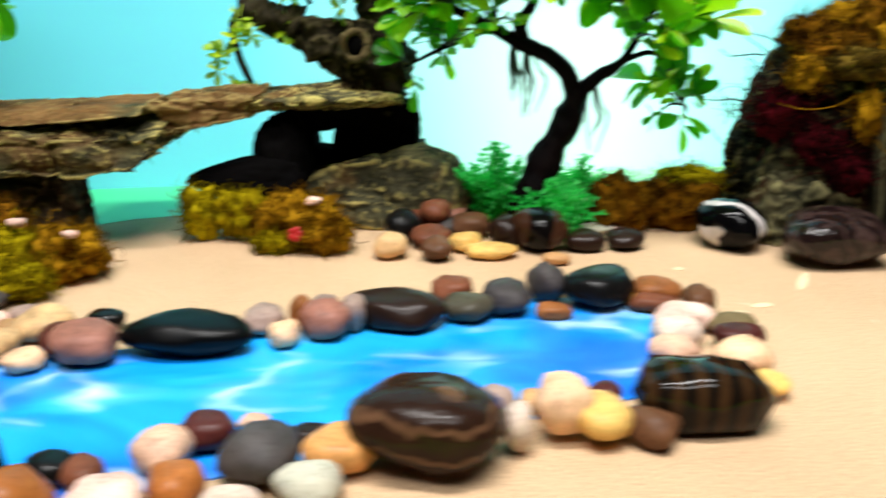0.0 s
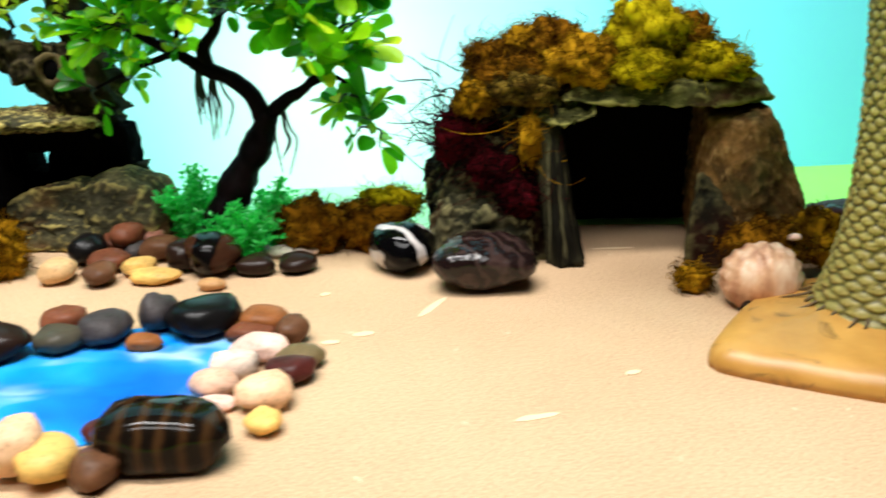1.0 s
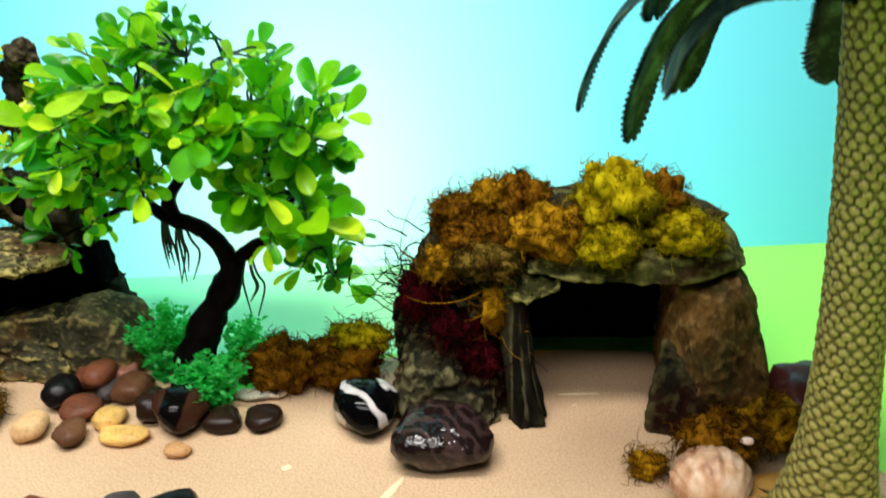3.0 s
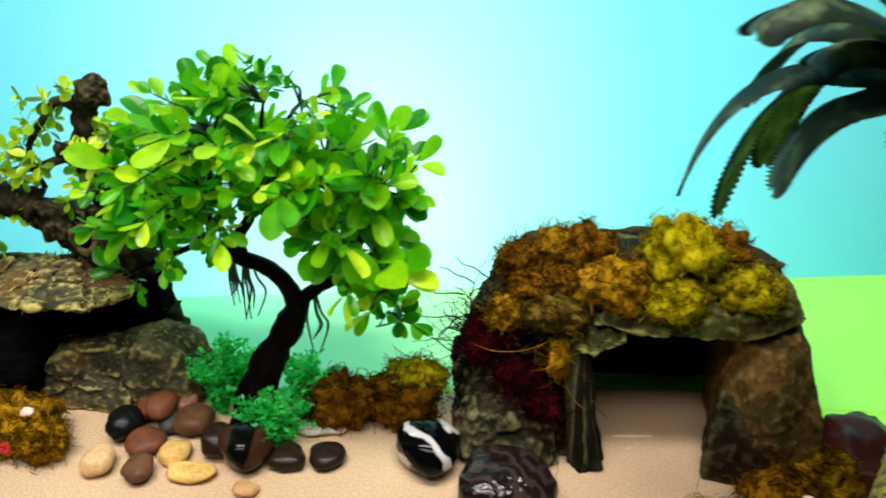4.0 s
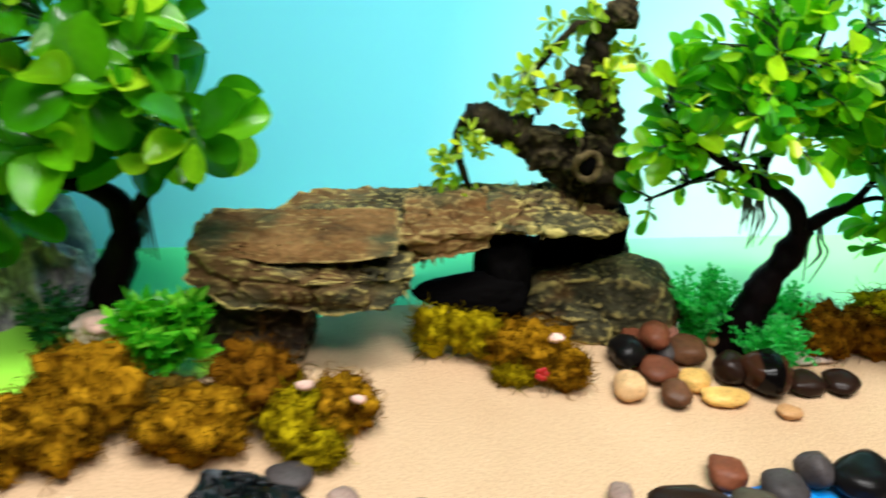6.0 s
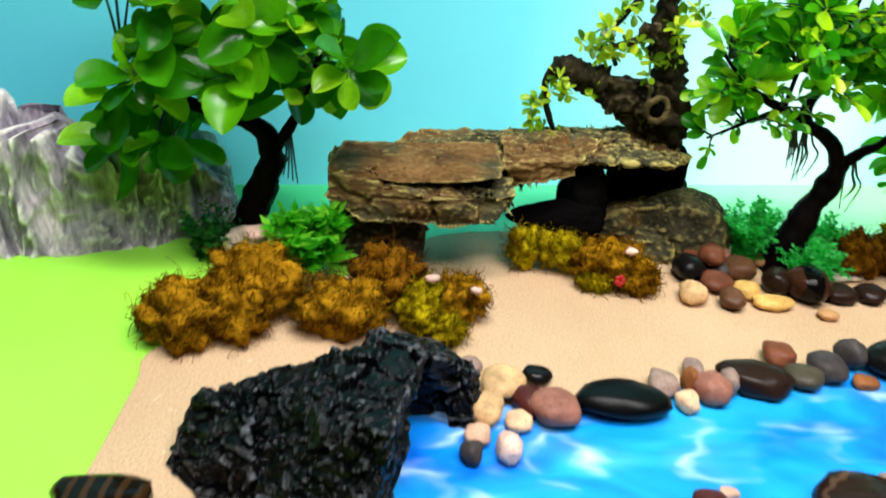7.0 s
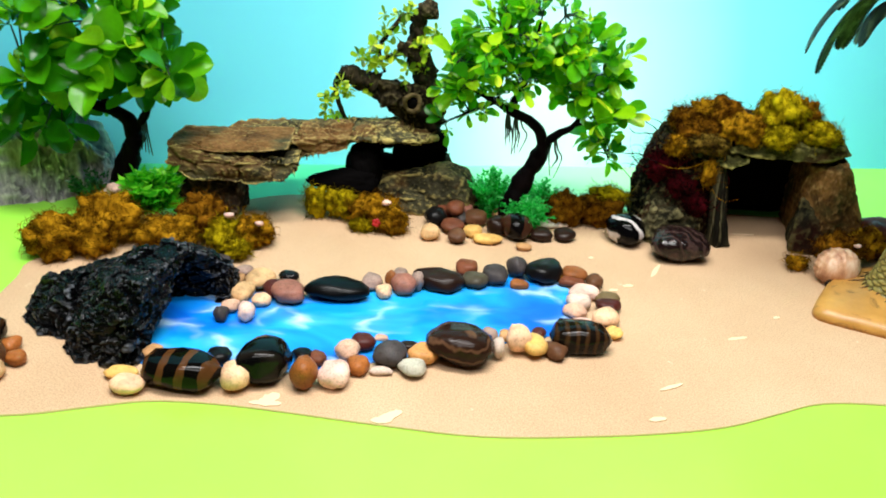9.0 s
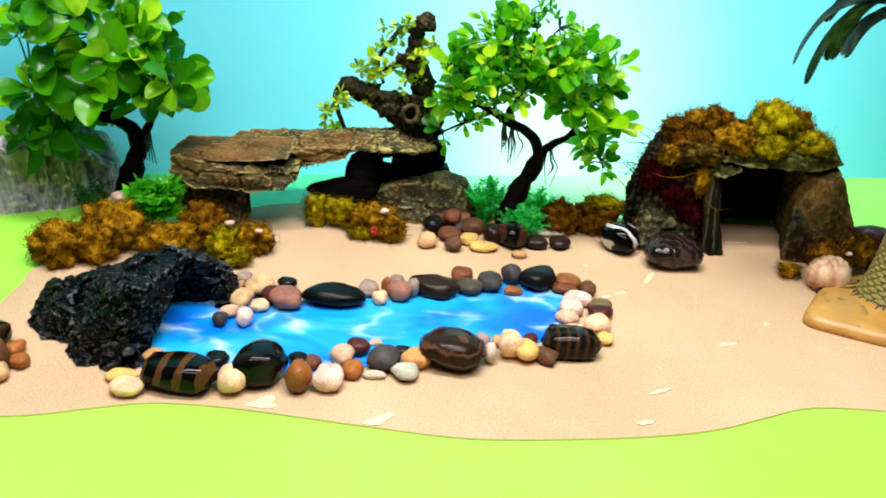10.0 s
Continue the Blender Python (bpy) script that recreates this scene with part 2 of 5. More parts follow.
SHRUB = leaf_mat("shrub_green", [(0.0, lin(0.16, 0.62, 0.10)), (0.6, lin(0.34, 0.82, 0.16)), (1.0, lin(0.60, 0.93, 0.26))], 0.3, 0.55, each=True)
SHRUB_DARK = leaf_mat("shrub_dark", [(0.0, lin(0.05, 0.30, 0.08)), (1.0, lin(0.08, 0.38, 0.12))], 0.4, 0.2)


# ---- builders ----
def part(name, bm, material, parent=None, label="", smooth=True):
    """Links a bmesh as one mesh object, under a thing or a part."""
    me = bpy.data.meshes.new(name)
    bm.normal_update()
    bm.to_mesh(me)
    bm.free()
    return mesh_part(name, me, material, parent, label, smooth)


def mesh_part(name, me, material, parent=None, label="", smooth=True):
    if material and not me.materials:
        me.materials.append(material)
    if smooth:
        me.polygons.foreach_set("use_smooth", [True] * len(me.polygons))
    ob = new(name, me)
    if parent:
        ob.parent = parent
    if label:
        ob["label"] = label
    return ob


def thing(name, x, y, z, label, category, group="", kind="", yaw=0):
    ob = new(name)
    ob.empty_display_size = 0.02
    ob.matrix_basis = pose(x, y, z, 0, 0, yaw)
    return tagged(ob, label, category, group, kind)


def fbm(p, octaves=3):
    return noise.fractal(p, 0.9, 2.1, octaves)


def lump(c, r, seed=0, box=1.0, amp=0.12, freq=1.6, sub=4, strata=0.0, layers=9.0, ridges=0.0, ridge_freq=8.0, taper=0.0, flat=None, cracks=0.0, yaw=0.0, wedge=0.0, bm=None):
    """A rock: a rounded box (box < 1) or ball with noise, ledges (strata), upright ridges or cracks."""
    src = bmesh.new()
    bmesh.ops.create_icosphere(src, subdivisions=sub, radius=1.0)
    off = Vector((seed * 3.17, seed * 1.91, seed * 2.53))
    turn = Matrix.Rotation(radians(yaw), 3, "Z")
    mean = (r[0] * r[1] * r[2]) ** (1 / 3)
    for v in src.verts:
        n = v.co.normalized()
        m = max(abs(n.x), abs(n.y), abs(n.z))
        s = n.lerp(n / m * 0.88, 1 - box) if box < 1 else n
        d = 1 + amp * fbm(n * freq + off, 4)
        q = Vector((s.x * r[0], s.y * r[1], s.z * r[2]))
        if cracks:
            w = n * (freq * 1.3) + off
            d += cracks * 0.28 * (noise.ridged_multi_fractal(n * (freq * 4.5) + off, 0.9, 2.1, 3, 1.0, 2.0) - 1.2)
            d += cracks * (noise.ridged_multi_fractal(w, 0.85, 2.2, 5, 1.0, 2.0) - 1.2)
        if strata:
            lay = noise.noise(Vector((n.x * 1.2, n.y * 1.2, s.z * layers)) + off)
            step = math.copysign(min(1.0, abs(lay) * 3.0), lay)
            d += strata * step * math.sqrt(max(0.0, 1 - n.z * n.z))
        if ridges:
            g = noise.noise(Vector((s.x * ridge_freq, s.y * ridge_freq, s.z * 0.8)) + off)
            d += ridges * (1 - 2 * abs(g))
        q = q * d
        if taper:
            k = 1 - taper * (q.z / r[2])
            q.x, q.y = q.x * k, q.y * k
        if wedge:
            q.z *= 1 + wedge * q.x / r[0]
        if flat is not None and q.z + c[2] < flat:
            q.z = flat - c[2]
        v.co = turn @ q + Vector(c)
    if bm is None:
        return src
    me = bpy.data.meshes.new("tmp")
    src.to_mesh(me)
    src.free()
    bm.from_mesh(me)
    bpy.data.meshes.remove(me)
    return bm


def crag(corners, cell=0.004, chip=0.003, size=0.012, grain=0.001, stretch=(1, 1, 1), strata=0.0, layer=0.006, soft=2, seed=0, flat=None, jag=0.0, bm=None):
    """An angular rock: the hull of a few corners, broken into chips and ledges."""
    src = bmesh.new()
    for p in corners:
        src.verts.new(p)
    got = bmesh.ops.convex_hull(src, input=src.verts[:])
    bmesh.ops.delete(src, geom=[g for g in {*got["geom_interior"], *got["geom_unused"]} if isinstance(g, bmesh.types.BMVert)], context="VERTS")
    for step in range(8):
        long = [e for e in src.edges if e.calc_length() > cell]
        if not long:
            break
        bmesh.ops.subdivide_edges(src, edges=long, cuts=1, use_grid_fill=True)
        bmesh.ops.triangulate(src, faces=[f for f in src.faces if len(f.verts) > 3])
    for step in range(soft):
        bmesh.ops.smooth_vert(src, verts=src.verts[:], factor=0.5, use_axis_x=True, use_axis_y=True, use_axis_z=True)
    src.normal_update()
    off = Vector((seed * 3.17, seed * 1.91, seed * 2.53))
    moves = []
    for v in src.verts:
        p = v.co.copy()
        q = Vector((p.x * stretch[0], p.y * stretch[1], p.z * stretch[2]))
        warp = Vector((noise.noise(q / size * 0.6 + off), noise.noise(q / size * 0.6 + off * 2), noise.noise(q / size * 0.6 - off))) * 0.5
        dist, pts = noise.voronoi(q / size + off + warp)
        face = noise.noise(pts[0] * 5.3) + 0.9 * (q / size + off + warp - pts[0]).dot(Vector((noise.noise(pts[0] * 3.1), noise.noise(pts[0] * 4.7), noise.noise(pts[0] * 6.1))))
        d = chip * (face - 0.5 * max(0.0, 0.16 - (dist[1] - dist[0])) / 0.16)
        if strata:
            level = (p.z + 0.25 * layer * noise.noise(p * 40 + off)) / layer
            d += strata * (noise.cell(Vector((off.x, 0, math.floor(level)))) - 0.5 - 0.8 * max(0.0, 0.22 - (level - math.floor(level)))) * math.sqrt(max(0.0, 1 - v.normal.z ** 2))
        d += grain * fbm(p * 160 + off, 3) + chip * 0.5 * fbm(p * 30 + off, 2)
        if jag:
            w = Vector((p.x * 38, p.y * 38, p.z * 62)) + off
            d += jag * (noise.ridged_multi_fractal(w + Vector((noise.noise(w), noise.noise(w + off), 0)), 0.8, 2.3, 4, 1.0, 2.0) - 1.3)
        moves.append(p + v.normal * d)
    for v, p in zip(src.verts, moves):
        v.co = p if flat is None or p.z > flat else Vector((p.x, p.y, flat))
    if bm is None:
        return src
    me = bpy.data.meshes.new("tmp")
    src.to_mesh(me)
    src.free()
    bm.from_mesh(me)
    bpy.data.meshes.remove(me)
    return bm


def spline(pts, n):
    """Points along a smooth line through pts (tuples of any length)."""
    out = []
    pts = [np.array(p, float) for p in pts]
    ext = [2 * pts[0] - pts[1], *pts, 2 * pts[-1] - pts[-2]]
    for i in range(1, len(ext) - 2):
        a, b, c, d = ext[i - 1:i + 3]
        for k in range(n):
            u = k / n
            out.append(0.5 * (2 * b + (c - a) * u + (2 * a - 5 * b + 4 * c - d) * u * u + (3 * b - a - 3 * c + d) * u ** 3))
    out.append(pts[-1])
    return out


def tube(pts, n=6, seg=10, rough=0.0, seed=0, bm=None, freq=60):
    """A tube along (x, y, z, radius) points, its skin roughened by noise."""
    bm = bm or bmesh.new()
    line = spline(pts, n)
    rings = []
    up = Vector((0.31, 0.2, 0.93))
    for i, p in enumerate(line):
        a, b = Vector(line[max(0, i - 1)][:3]), Vector(line[min(len(line) - 1, i + 1)][:3])
        d = (b - a).normalized()
        s = d.cross(up)
        if s.length < 1e-4:
            s = d.cross(Vector((1, 0, 0)))
        s.normalize()
        u = s.cross(d)
        up = u
        ring = []
        for k in range(seg):
            w = 2 * math.pi * k / seg
            o = s * math.cos(w) + u * math.sin(w)
            q = Vector(p[:3]) + o * p[3]
            if rough:
                q += o * p[3] * rough * fbm(q * freq + Vector((seed, seed, seed)), 3)
            ring.append(bm.verts.new(q))
        rings.append(ring)
    for a, b in zip(rings, rings[1:]):
        for k in range(seg):
            bm.faces.new((a[k], a[(k + 1) % seg], b[(k + 1) % seg], b[k]))
    bm.faces.new(list(reversed(rings[0])))
    bm.faces.new(rings[-1])
    return bm


def sheet(outline, z0, z1):
    """A flat board cut to an outline, with its edge."""
    bm = bmesh.new()
    top = [bm.verts.new((x, y, z1)) for x, y in outline]
    low = [bm.verts.new((x, y, z0)) for x, y in outline]
    f = bm.faces.new(top)
    n = len(top)
    for i in range(n):
        bm.faces.new((low[i], low[(i + 1) % n], top[(i + 1) % n], top[i]))
    bm.faces.new(list(reversed(low)))
    bmesh.ops.triangulate(bm, faces=[f])
    bmesh.ops.recalc_face_normals(bm, faces=bm.faces)
    return bm


def slab_box(x0, x1, y0, y1, z0, z1):
    bm = bmesh.new()
    bmesh.ops.create_cube(bm, size=1)
    for v in bm.verts:
        v.co = ((x0, x1)[v.co.x > 0], (y0, y1)[v.co.y > 0], (z0, z1)[v.co.z > 0])
    return bm


# ---- the room and the table ----
def wall_mat():
    m = Mat("wall_paint", 0.8)
    m.coords()
    m.bump(m.noise(300, 3), 0.1, 0.001)
    return m.base(m.ramp(m.noise(3, 3), [(0.3, (0.055, 0.055, 0.058)), (0.7, (0.08, 0.08, 0.083))]))


# room is out of view; its dark grey keeps stray bounce low
WALL = wall_mat()
TABLE_Z = -0.0018
for name, dims in (
    ("floor", (-2.3, 2.5, -2.4, 2.2, -0.80, -0.75)), ("ceiling", (-2.3, 2.5, -2.4, 2.2, 1.72, 1.78)),
    ("wall_west", (-2.4, -2.3, -2.4, 2.2, -0.80, 1.78)), ("wall_east", (2.5, 2.6, -2.4, 2.2, -0.80, 1.78)),
    ("wall_south", (-2.4, 2.6, -2.5, -2.4, -0.80, 1.78)), ("wall_north", (-2.4, 2.6, 2.2, 2.3, -0.80, 1.78)),
):
    tagged(part(name, slab_box(*dims), WALL, smooth=False), "unseen dark-grey room surface, added to cut bounced light", name.split("_")[0], kind="structure")


def lime_mat():
    m = Mat("lime_card", 0.42, 0.5)
    m.coords(shifted=False)
    col = m.ramp(m.noise(4, 3), [(0.3, lin(0.60, 0.90, 0.26)), (0.7, lin(0.64, 0.93, 0.30))])
    m.bump(m.noise(700, 2), 0.04, 0.0003)
    return m.base(col)


def meadow_mat():
    m = Mat("meadow_strip_green", 0.35, 0.5)
    tc = m.t.nodes.new("ShaderNodeTexCoord")
    sep = m.node("ShaderNodeSeparateXYZ")
    m.link(tc.outputs["Object"], sep.inputs[0])
    m.coords(shifted=False)
    mr = m.node("ShaderNodeMapRange")
    mr.inputs["From Min"].default_value, mr.inputs["From Max"].default_value = -0.6, 0.9
    m.link(sep.outputs["X"], mr.inputs["Value"])
    # along x: emerald, then pale mint, then lime
    col = m.ramp(mr.outputs[0], [(0.0, lin(0.22, 0.78, 0.42)), (0.36, lin(0.34, 0.87, 0.60)), (0.50, lin(0.62, 0.97, 0.76)), (0.62, lin(0.68, 0.97, 0.64)), (0.80, lin(0.62, 0.92, 0.34))])
    col = m.mix(0.5, col, m.ramp(m.noise(6, 3), [(0.3, (0.9, 0.9, 0.9)), (0.7, (1.05, 1.05, 1.05))]), "MULTIPLY")
    return m.base(col)


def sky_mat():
    m = Mat("sky_glow_print", 0.6, 0.2)
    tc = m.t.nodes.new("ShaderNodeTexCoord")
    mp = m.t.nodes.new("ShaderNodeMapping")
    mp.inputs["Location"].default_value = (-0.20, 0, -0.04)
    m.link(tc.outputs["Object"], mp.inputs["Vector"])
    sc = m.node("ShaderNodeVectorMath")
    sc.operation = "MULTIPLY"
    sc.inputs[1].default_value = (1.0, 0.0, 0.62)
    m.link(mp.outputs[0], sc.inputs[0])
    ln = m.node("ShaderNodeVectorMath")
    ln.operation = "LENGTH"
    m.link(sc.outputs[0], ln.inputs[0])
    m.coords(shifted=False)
    # sky blue, with the hot spot's glow painted in as a paler middle
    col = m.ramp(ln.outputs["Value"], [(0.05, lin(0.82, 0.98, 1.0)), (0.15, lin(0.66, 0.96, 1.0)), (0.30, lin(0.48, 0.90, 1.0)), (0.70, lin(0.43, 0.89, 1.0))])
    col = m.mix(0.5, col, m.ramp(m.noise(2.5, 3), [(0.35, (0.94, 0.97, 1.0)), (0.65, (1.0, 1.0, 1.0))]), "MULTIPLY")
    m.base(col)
    # translucent share added so the lamp behind brightens the sheet
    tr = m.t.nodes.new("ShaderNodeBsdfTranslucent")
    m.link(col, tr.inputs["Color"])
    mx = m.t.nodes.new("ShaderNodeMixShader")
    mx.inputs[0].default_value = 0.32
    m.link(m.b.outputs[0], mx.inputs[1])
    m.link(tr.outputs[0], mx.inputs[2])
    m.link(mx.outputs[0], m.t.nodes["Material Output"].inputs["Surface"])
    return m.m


def sand_mat():
    m = Mat("sand_print", 0.8, 0.25)
    m.coords(shifted=False)
    a = m.ramp(m.noise(5, 4), [(0.3, lin(0.765, 0.64, 0.505)), (0.7, lin(0.825, 0.705, 0.57))])
    g = m.ramp(m.noise(620, 3, 0.8), [(0.32, (0.68, 0.645, 0.61)), (0.6, (1.08, 1.07, 1.05))])
    col = m.mix(1.0, a, g, "MULTIPLY")
    fleck = m.noise(70, 3, 0.55, 1.4)
    col = m.mix(m.ramp(fleck, [(0.715, (0, 0, 0)), (0.735, (0.6, 0.6, 0.6))]), col, lin(0.91, 0.84, 0.70))
    m.bump(m.noise(900, 2), 0.07, 0.0004)
    return m.base(col)


def water_mat():
    m = Mat("water_print", 0.28, 0.5)
    m.coords((1.0, 1.9, 1.0), shifted=False)
    col = m.ramp(m.noise(9, 3, 0.5, 0.8), [(0.30, lin(0.015, 0.40, 0.86)), (0.50, lin(0.04, 0.57, 0.95)), (0.70, lin(0.15, 0.72, 0.99))])
    v = m.node("ShaderNodeTexVoronoi", Scale=11.0)
    v.feature = "DISTANCE_TO_EDGE"
    wob = m.node("ShaderNodeTexNoise", Scale=9.0, Detail=3.0)
    m.link(m.vec, wob.inputs["Vector"])
    wv = m.node("ShaderNodeVectorMath")
    wv.operation = "MULTIPLY_ADD"
    wv.inputs[1].default_value = (0.16, 0.16, 0.16)
    m.link(wob.outputs["Color"], wv.inputs[0])
    m.link(m.vec, wv.inputs[2])
    m.link(wv.outputs[0], v.inputs["Vector"])
    line = m.ramp(v.outputs["Distance"], [(0.0, (1, 1, 1)), (0.10, (0.12, 0.12, 0.12)), (0.3, (0, 0, 0))])
    gate = m.ramp(m.noise(12, 2), [(0.47, (0, 0, 0)), (0.72, (0.9, 0.9, 0.9))])
    col = m.mix(m.mix(1.0, line, gate, "MULTIPLY"), col, lin(0.85, 0.96, 1.0))
    return m.base(col)


LIME, SAND, WATER = lime_mat(), sand_mat(), water_mat()
CARD_EDGE = Mat("card_edge", 0.7).base(lin(0.72, 0.67, 0.42))
WOOD = rock_mat("table_wood", [(0.3, lin(0.40, 0.28, 0.18)), (0.6, lin(0.52, 0.38, 0.25))], None, lin(0.58, 0.44, 0.3), (1, 8, 8), 0.5, 6, 0.1)

table = thing("table", 0.1, 0.3, -0.75, "plain wooden table that carries the whole play scene", "table")
part("tabletop", slab_box(-1.3, 1.3, -1.0, 0.9, 0.715, 0.742), WOOD, table, smooth=False)
for x, y in ((-1.2, -0.9), (1.2, -0.9), (-1.2, 0.8), (1.2, 0.8)):
    part("leg", slab_box(x - 0.03, x + 0.03, y - 0.03, y + 0.03, 0.0, 0.714), WOOD, table, smooth=False)

tagged(part("ground", slab_box(-1.2, 1.4, -0.7, 1.1, -0.0075, TABLE_Z), LIME, smooth=False), "bright lime-green card covering the table as grass", "ground", kind="structure")


def back_y(x):
    return 0.845 + 0.17 * x


bm = bmesh.new()
cols = [(-0.9 + 0.1 * i) for i in range(22)]
for a, b in zip(cols, cols[1:]):
    q = [bm.verts.new(p) for p in ((a, 0.70 + 0.10 * min(a, 0.3), -0.0014), (b, 0.70 + 0.10 * min(b, 0.3), -0.0014), (b, back_y(b), -0.0014), (a, back_y(a), -0.0014))]
    bm.faces.new(q)
bmesh.ops.remove_doubles(bm, verts=bm.verts, dist=1e-5)
tagged(part("meadow_strip", bm, meadow_mat(), smooth=False), "green meadow foot of the backdrop, palest mid-way, on the card", "backdrop", kind="structure")

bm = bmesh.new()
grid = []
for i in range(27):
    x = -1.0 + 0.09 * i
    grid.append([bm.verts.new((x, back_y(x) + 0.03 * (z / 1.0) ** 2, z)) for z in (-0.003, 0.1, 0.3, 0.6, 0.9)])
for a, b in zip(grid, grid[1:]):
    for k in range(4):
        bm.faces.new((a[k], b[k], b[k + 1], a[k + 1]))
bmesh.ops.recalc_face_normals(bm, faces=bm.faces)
tagged(part("backdrop", bm, sky_mat()), "translucent printed backdrop sheet, pale blue with a painted white glow", "backdrop", kind="structure")

# sand board, cut with a wavy front edge
SAND_EDGE = spline([
    (-0.345, 0.24), (-0.295, 0.236), (-0.24, 0.243), (-0.19, 0.259), (-0.145, 0.271), (-0.077, 0.271), (0.031, 0.260), (0.118, 0.254),
    (0.209, 0.264), (0.276, 0.276), (0.325, 0.290), (0.37, 0.311), (0.415, 0.330), (0.48, 0.334), (0.60, 0.33), (0.76, 0.40), (0.70, 0.53),
    (0.62, 0.62), (0.57, 0.73), (0.50, 0.742), (0.40, 0.738), (0.28, 0.72), (0.15, 0.715), (0.0, 0.72), (-0.15, 0.70), (-0.24, 0.60),
    (-0.345, 0.50), (-0.349, 0.45), (-0.349, 0.36), (-0.36, 0.29), (-0.345, 0.24)], 5)[:-1]
sand = tagged(part("sand_board", sheet([(p[0], p[1]) for p in SAND_EDGE], -0.0015, 0.0), SAND, smooth=False), "sand-coloured card board with a wavy cut edge and pale flecks", "ground", kind="structure")
bm = bmesh.new()
pts = [Vector((p[0], p[1])) for p in SAND_EDGE]
n = len(pts)
ring = []
for i, p in enumerate(pts):
    d = (pts[(i + 1) % n] - pts[i - 1]).normalized()
    o = Vector((d.y, -d.x))
    ring.append([bm.verts.new((*(p + o * w), z)) for w, z in ((0.0, 0.0002), (0.0003, 0.0000), (0.0004, TABLE_Z))])
for i in range(n):
    a, b = ring[i], ring[(i + 1) % n]
    for k in range(2):
        bm.faces.new((a[k], a[k + 1], b[k + 1], b[k]))
part("cut_edge", bm, CARD_EDGE, sand, "pale cut edge of the card")

FLECK = Mat("fleck_print", 0.8, 0.1).base(lin(0.90, 0.81, 0.66))
rnd = random.Random(77)
for turn_no, (x0, y0, x1, y1, w) in enumerate(((0.306, 0.547, 0.322, 0.580, 0.0026), (0.357, 0.425, 0.378, 0.432, 0.0026), (0.428, 0.678, 0.460, 0.681, 0.0014), (0.270, 0.520, 0.282, 0.524, 0.0035), (0.241, 0.583, 0.247, 0.586, 0.003), (0.416, 0.472, 0.424, 0.476, 0.0022),
                          (0.545, 0.426, 0.560, 0.430, 0.006), (0.254, 0.509, 0.264, 0.511, 0.003), (-0.064, 0.275, -0.050, 0.290, 0.006), (-0.072, 0.276, -0.045, 0.277, 0.004), (0.034, 0.264, 0.052, 0.278, 0.005), (0.028, 0.263, 0.046, 0.266, 0.004), (0.272, 0.331, 0.295, 0.344, 0.0022), (0.255, 0.288, 0.270, 0.292, 0.003))):
    a, b = Vector((x0, y0)), Vector((x1, y1))
    d = (b - a).normalized()
    o = Vector((-d.y, d.x))
    ring = []
    for k in range(24):
        t = k / 24 * 2 * math.pi
        ring.append((a + b) / 2 + d * math.cos(t) * (b - a).length * 0.5 * rnd.uniform(0.94, 1.04) + o * math.sin(t) * w * rnd.uniform(0.75, 1.15))
    part("pale_fleck", sheet([(q.x, q.y) for q in ring], 0.0001, 0.0003 + 0.00006 * turn_no), FLECK, sand, "pale torn fleck", smooth=False)

POOL_EDGE = spline([
    (-0.195, 0.322), (-0.208, 0.365), (-0.205, 0.430), (-0.145, 0.460), (-0.077, 0.452), (-0.001, 0.475), (0.056, 0.502), (0.153, 0.530),
    (0.20, 0.520), (0.220, 0.470), (0.200, 0.420), (0.133, 0.388), (0.044, 0.354), (-0.004, 0.334), (-0.062, 0.318), (-0.111, 0.312), (-0.195, 0.322)], 5)[:-1]
tagged(part("water", sheet([(p[0], p[1]) for p in POOL_EDGE], 0.0, 0.0009), WATER, smooth=False), "shiny printed blue water sheet with white ripples forming the pool", "water", kind="structure")


# ---- pebbles ----
PEBBLE_WORDS = {"jet": "long flat matt-black", "coal": "smooth charcoal-black", "black": "small shiny black", "slate": "smooth blue-grey", "white": "rough off-white", "mauve": "smooth greyish-mauve",
                "maroon": "dark wine-red", "rose": "flat pinkish-brown", "umber": "shiny dark-brown", "moss": "dark greenish-grey", "chalk": "pale chalky", "pale": "light grey", "copper": "large rust-orange"}
pebble_count = [0]


def pebble_mesh(a, b, c, seed, boxy=None):
    rnd = random.Random(seed)
    k = rnd.uniform(0.0, 0.28) if boxy is None else boxy
    off = Vector((seed * 1.3, seed * 0.7, seed * 2.1))
    bm = bmesh.new()
    bmesh.ops.create_icosphere(bm, subdivisions=3, radius=1.0)
    skew = rnd.uniform(-0.22, 0.22)
    for v in bm.verts:
        n = v.co.normalized()
        m = max(abs(n.x), abs(n.y), abs(n.z))
        s = n.lerp(n / m * 0.9, k)
        d = 1 + 0.19 * noise.noise(n * 1.1 + off) + 0.09 * noise.noise(n * 2.4 + off)
        v.co = Vector((s.x * a * (1 + skew * n.y), s.y * b * (1 + skew * n.x), s.z * c)) * d
    low = min(v.co.z for v in bm.verts)
    for v in bm.verts:
        v.co.z -= low
    return bm


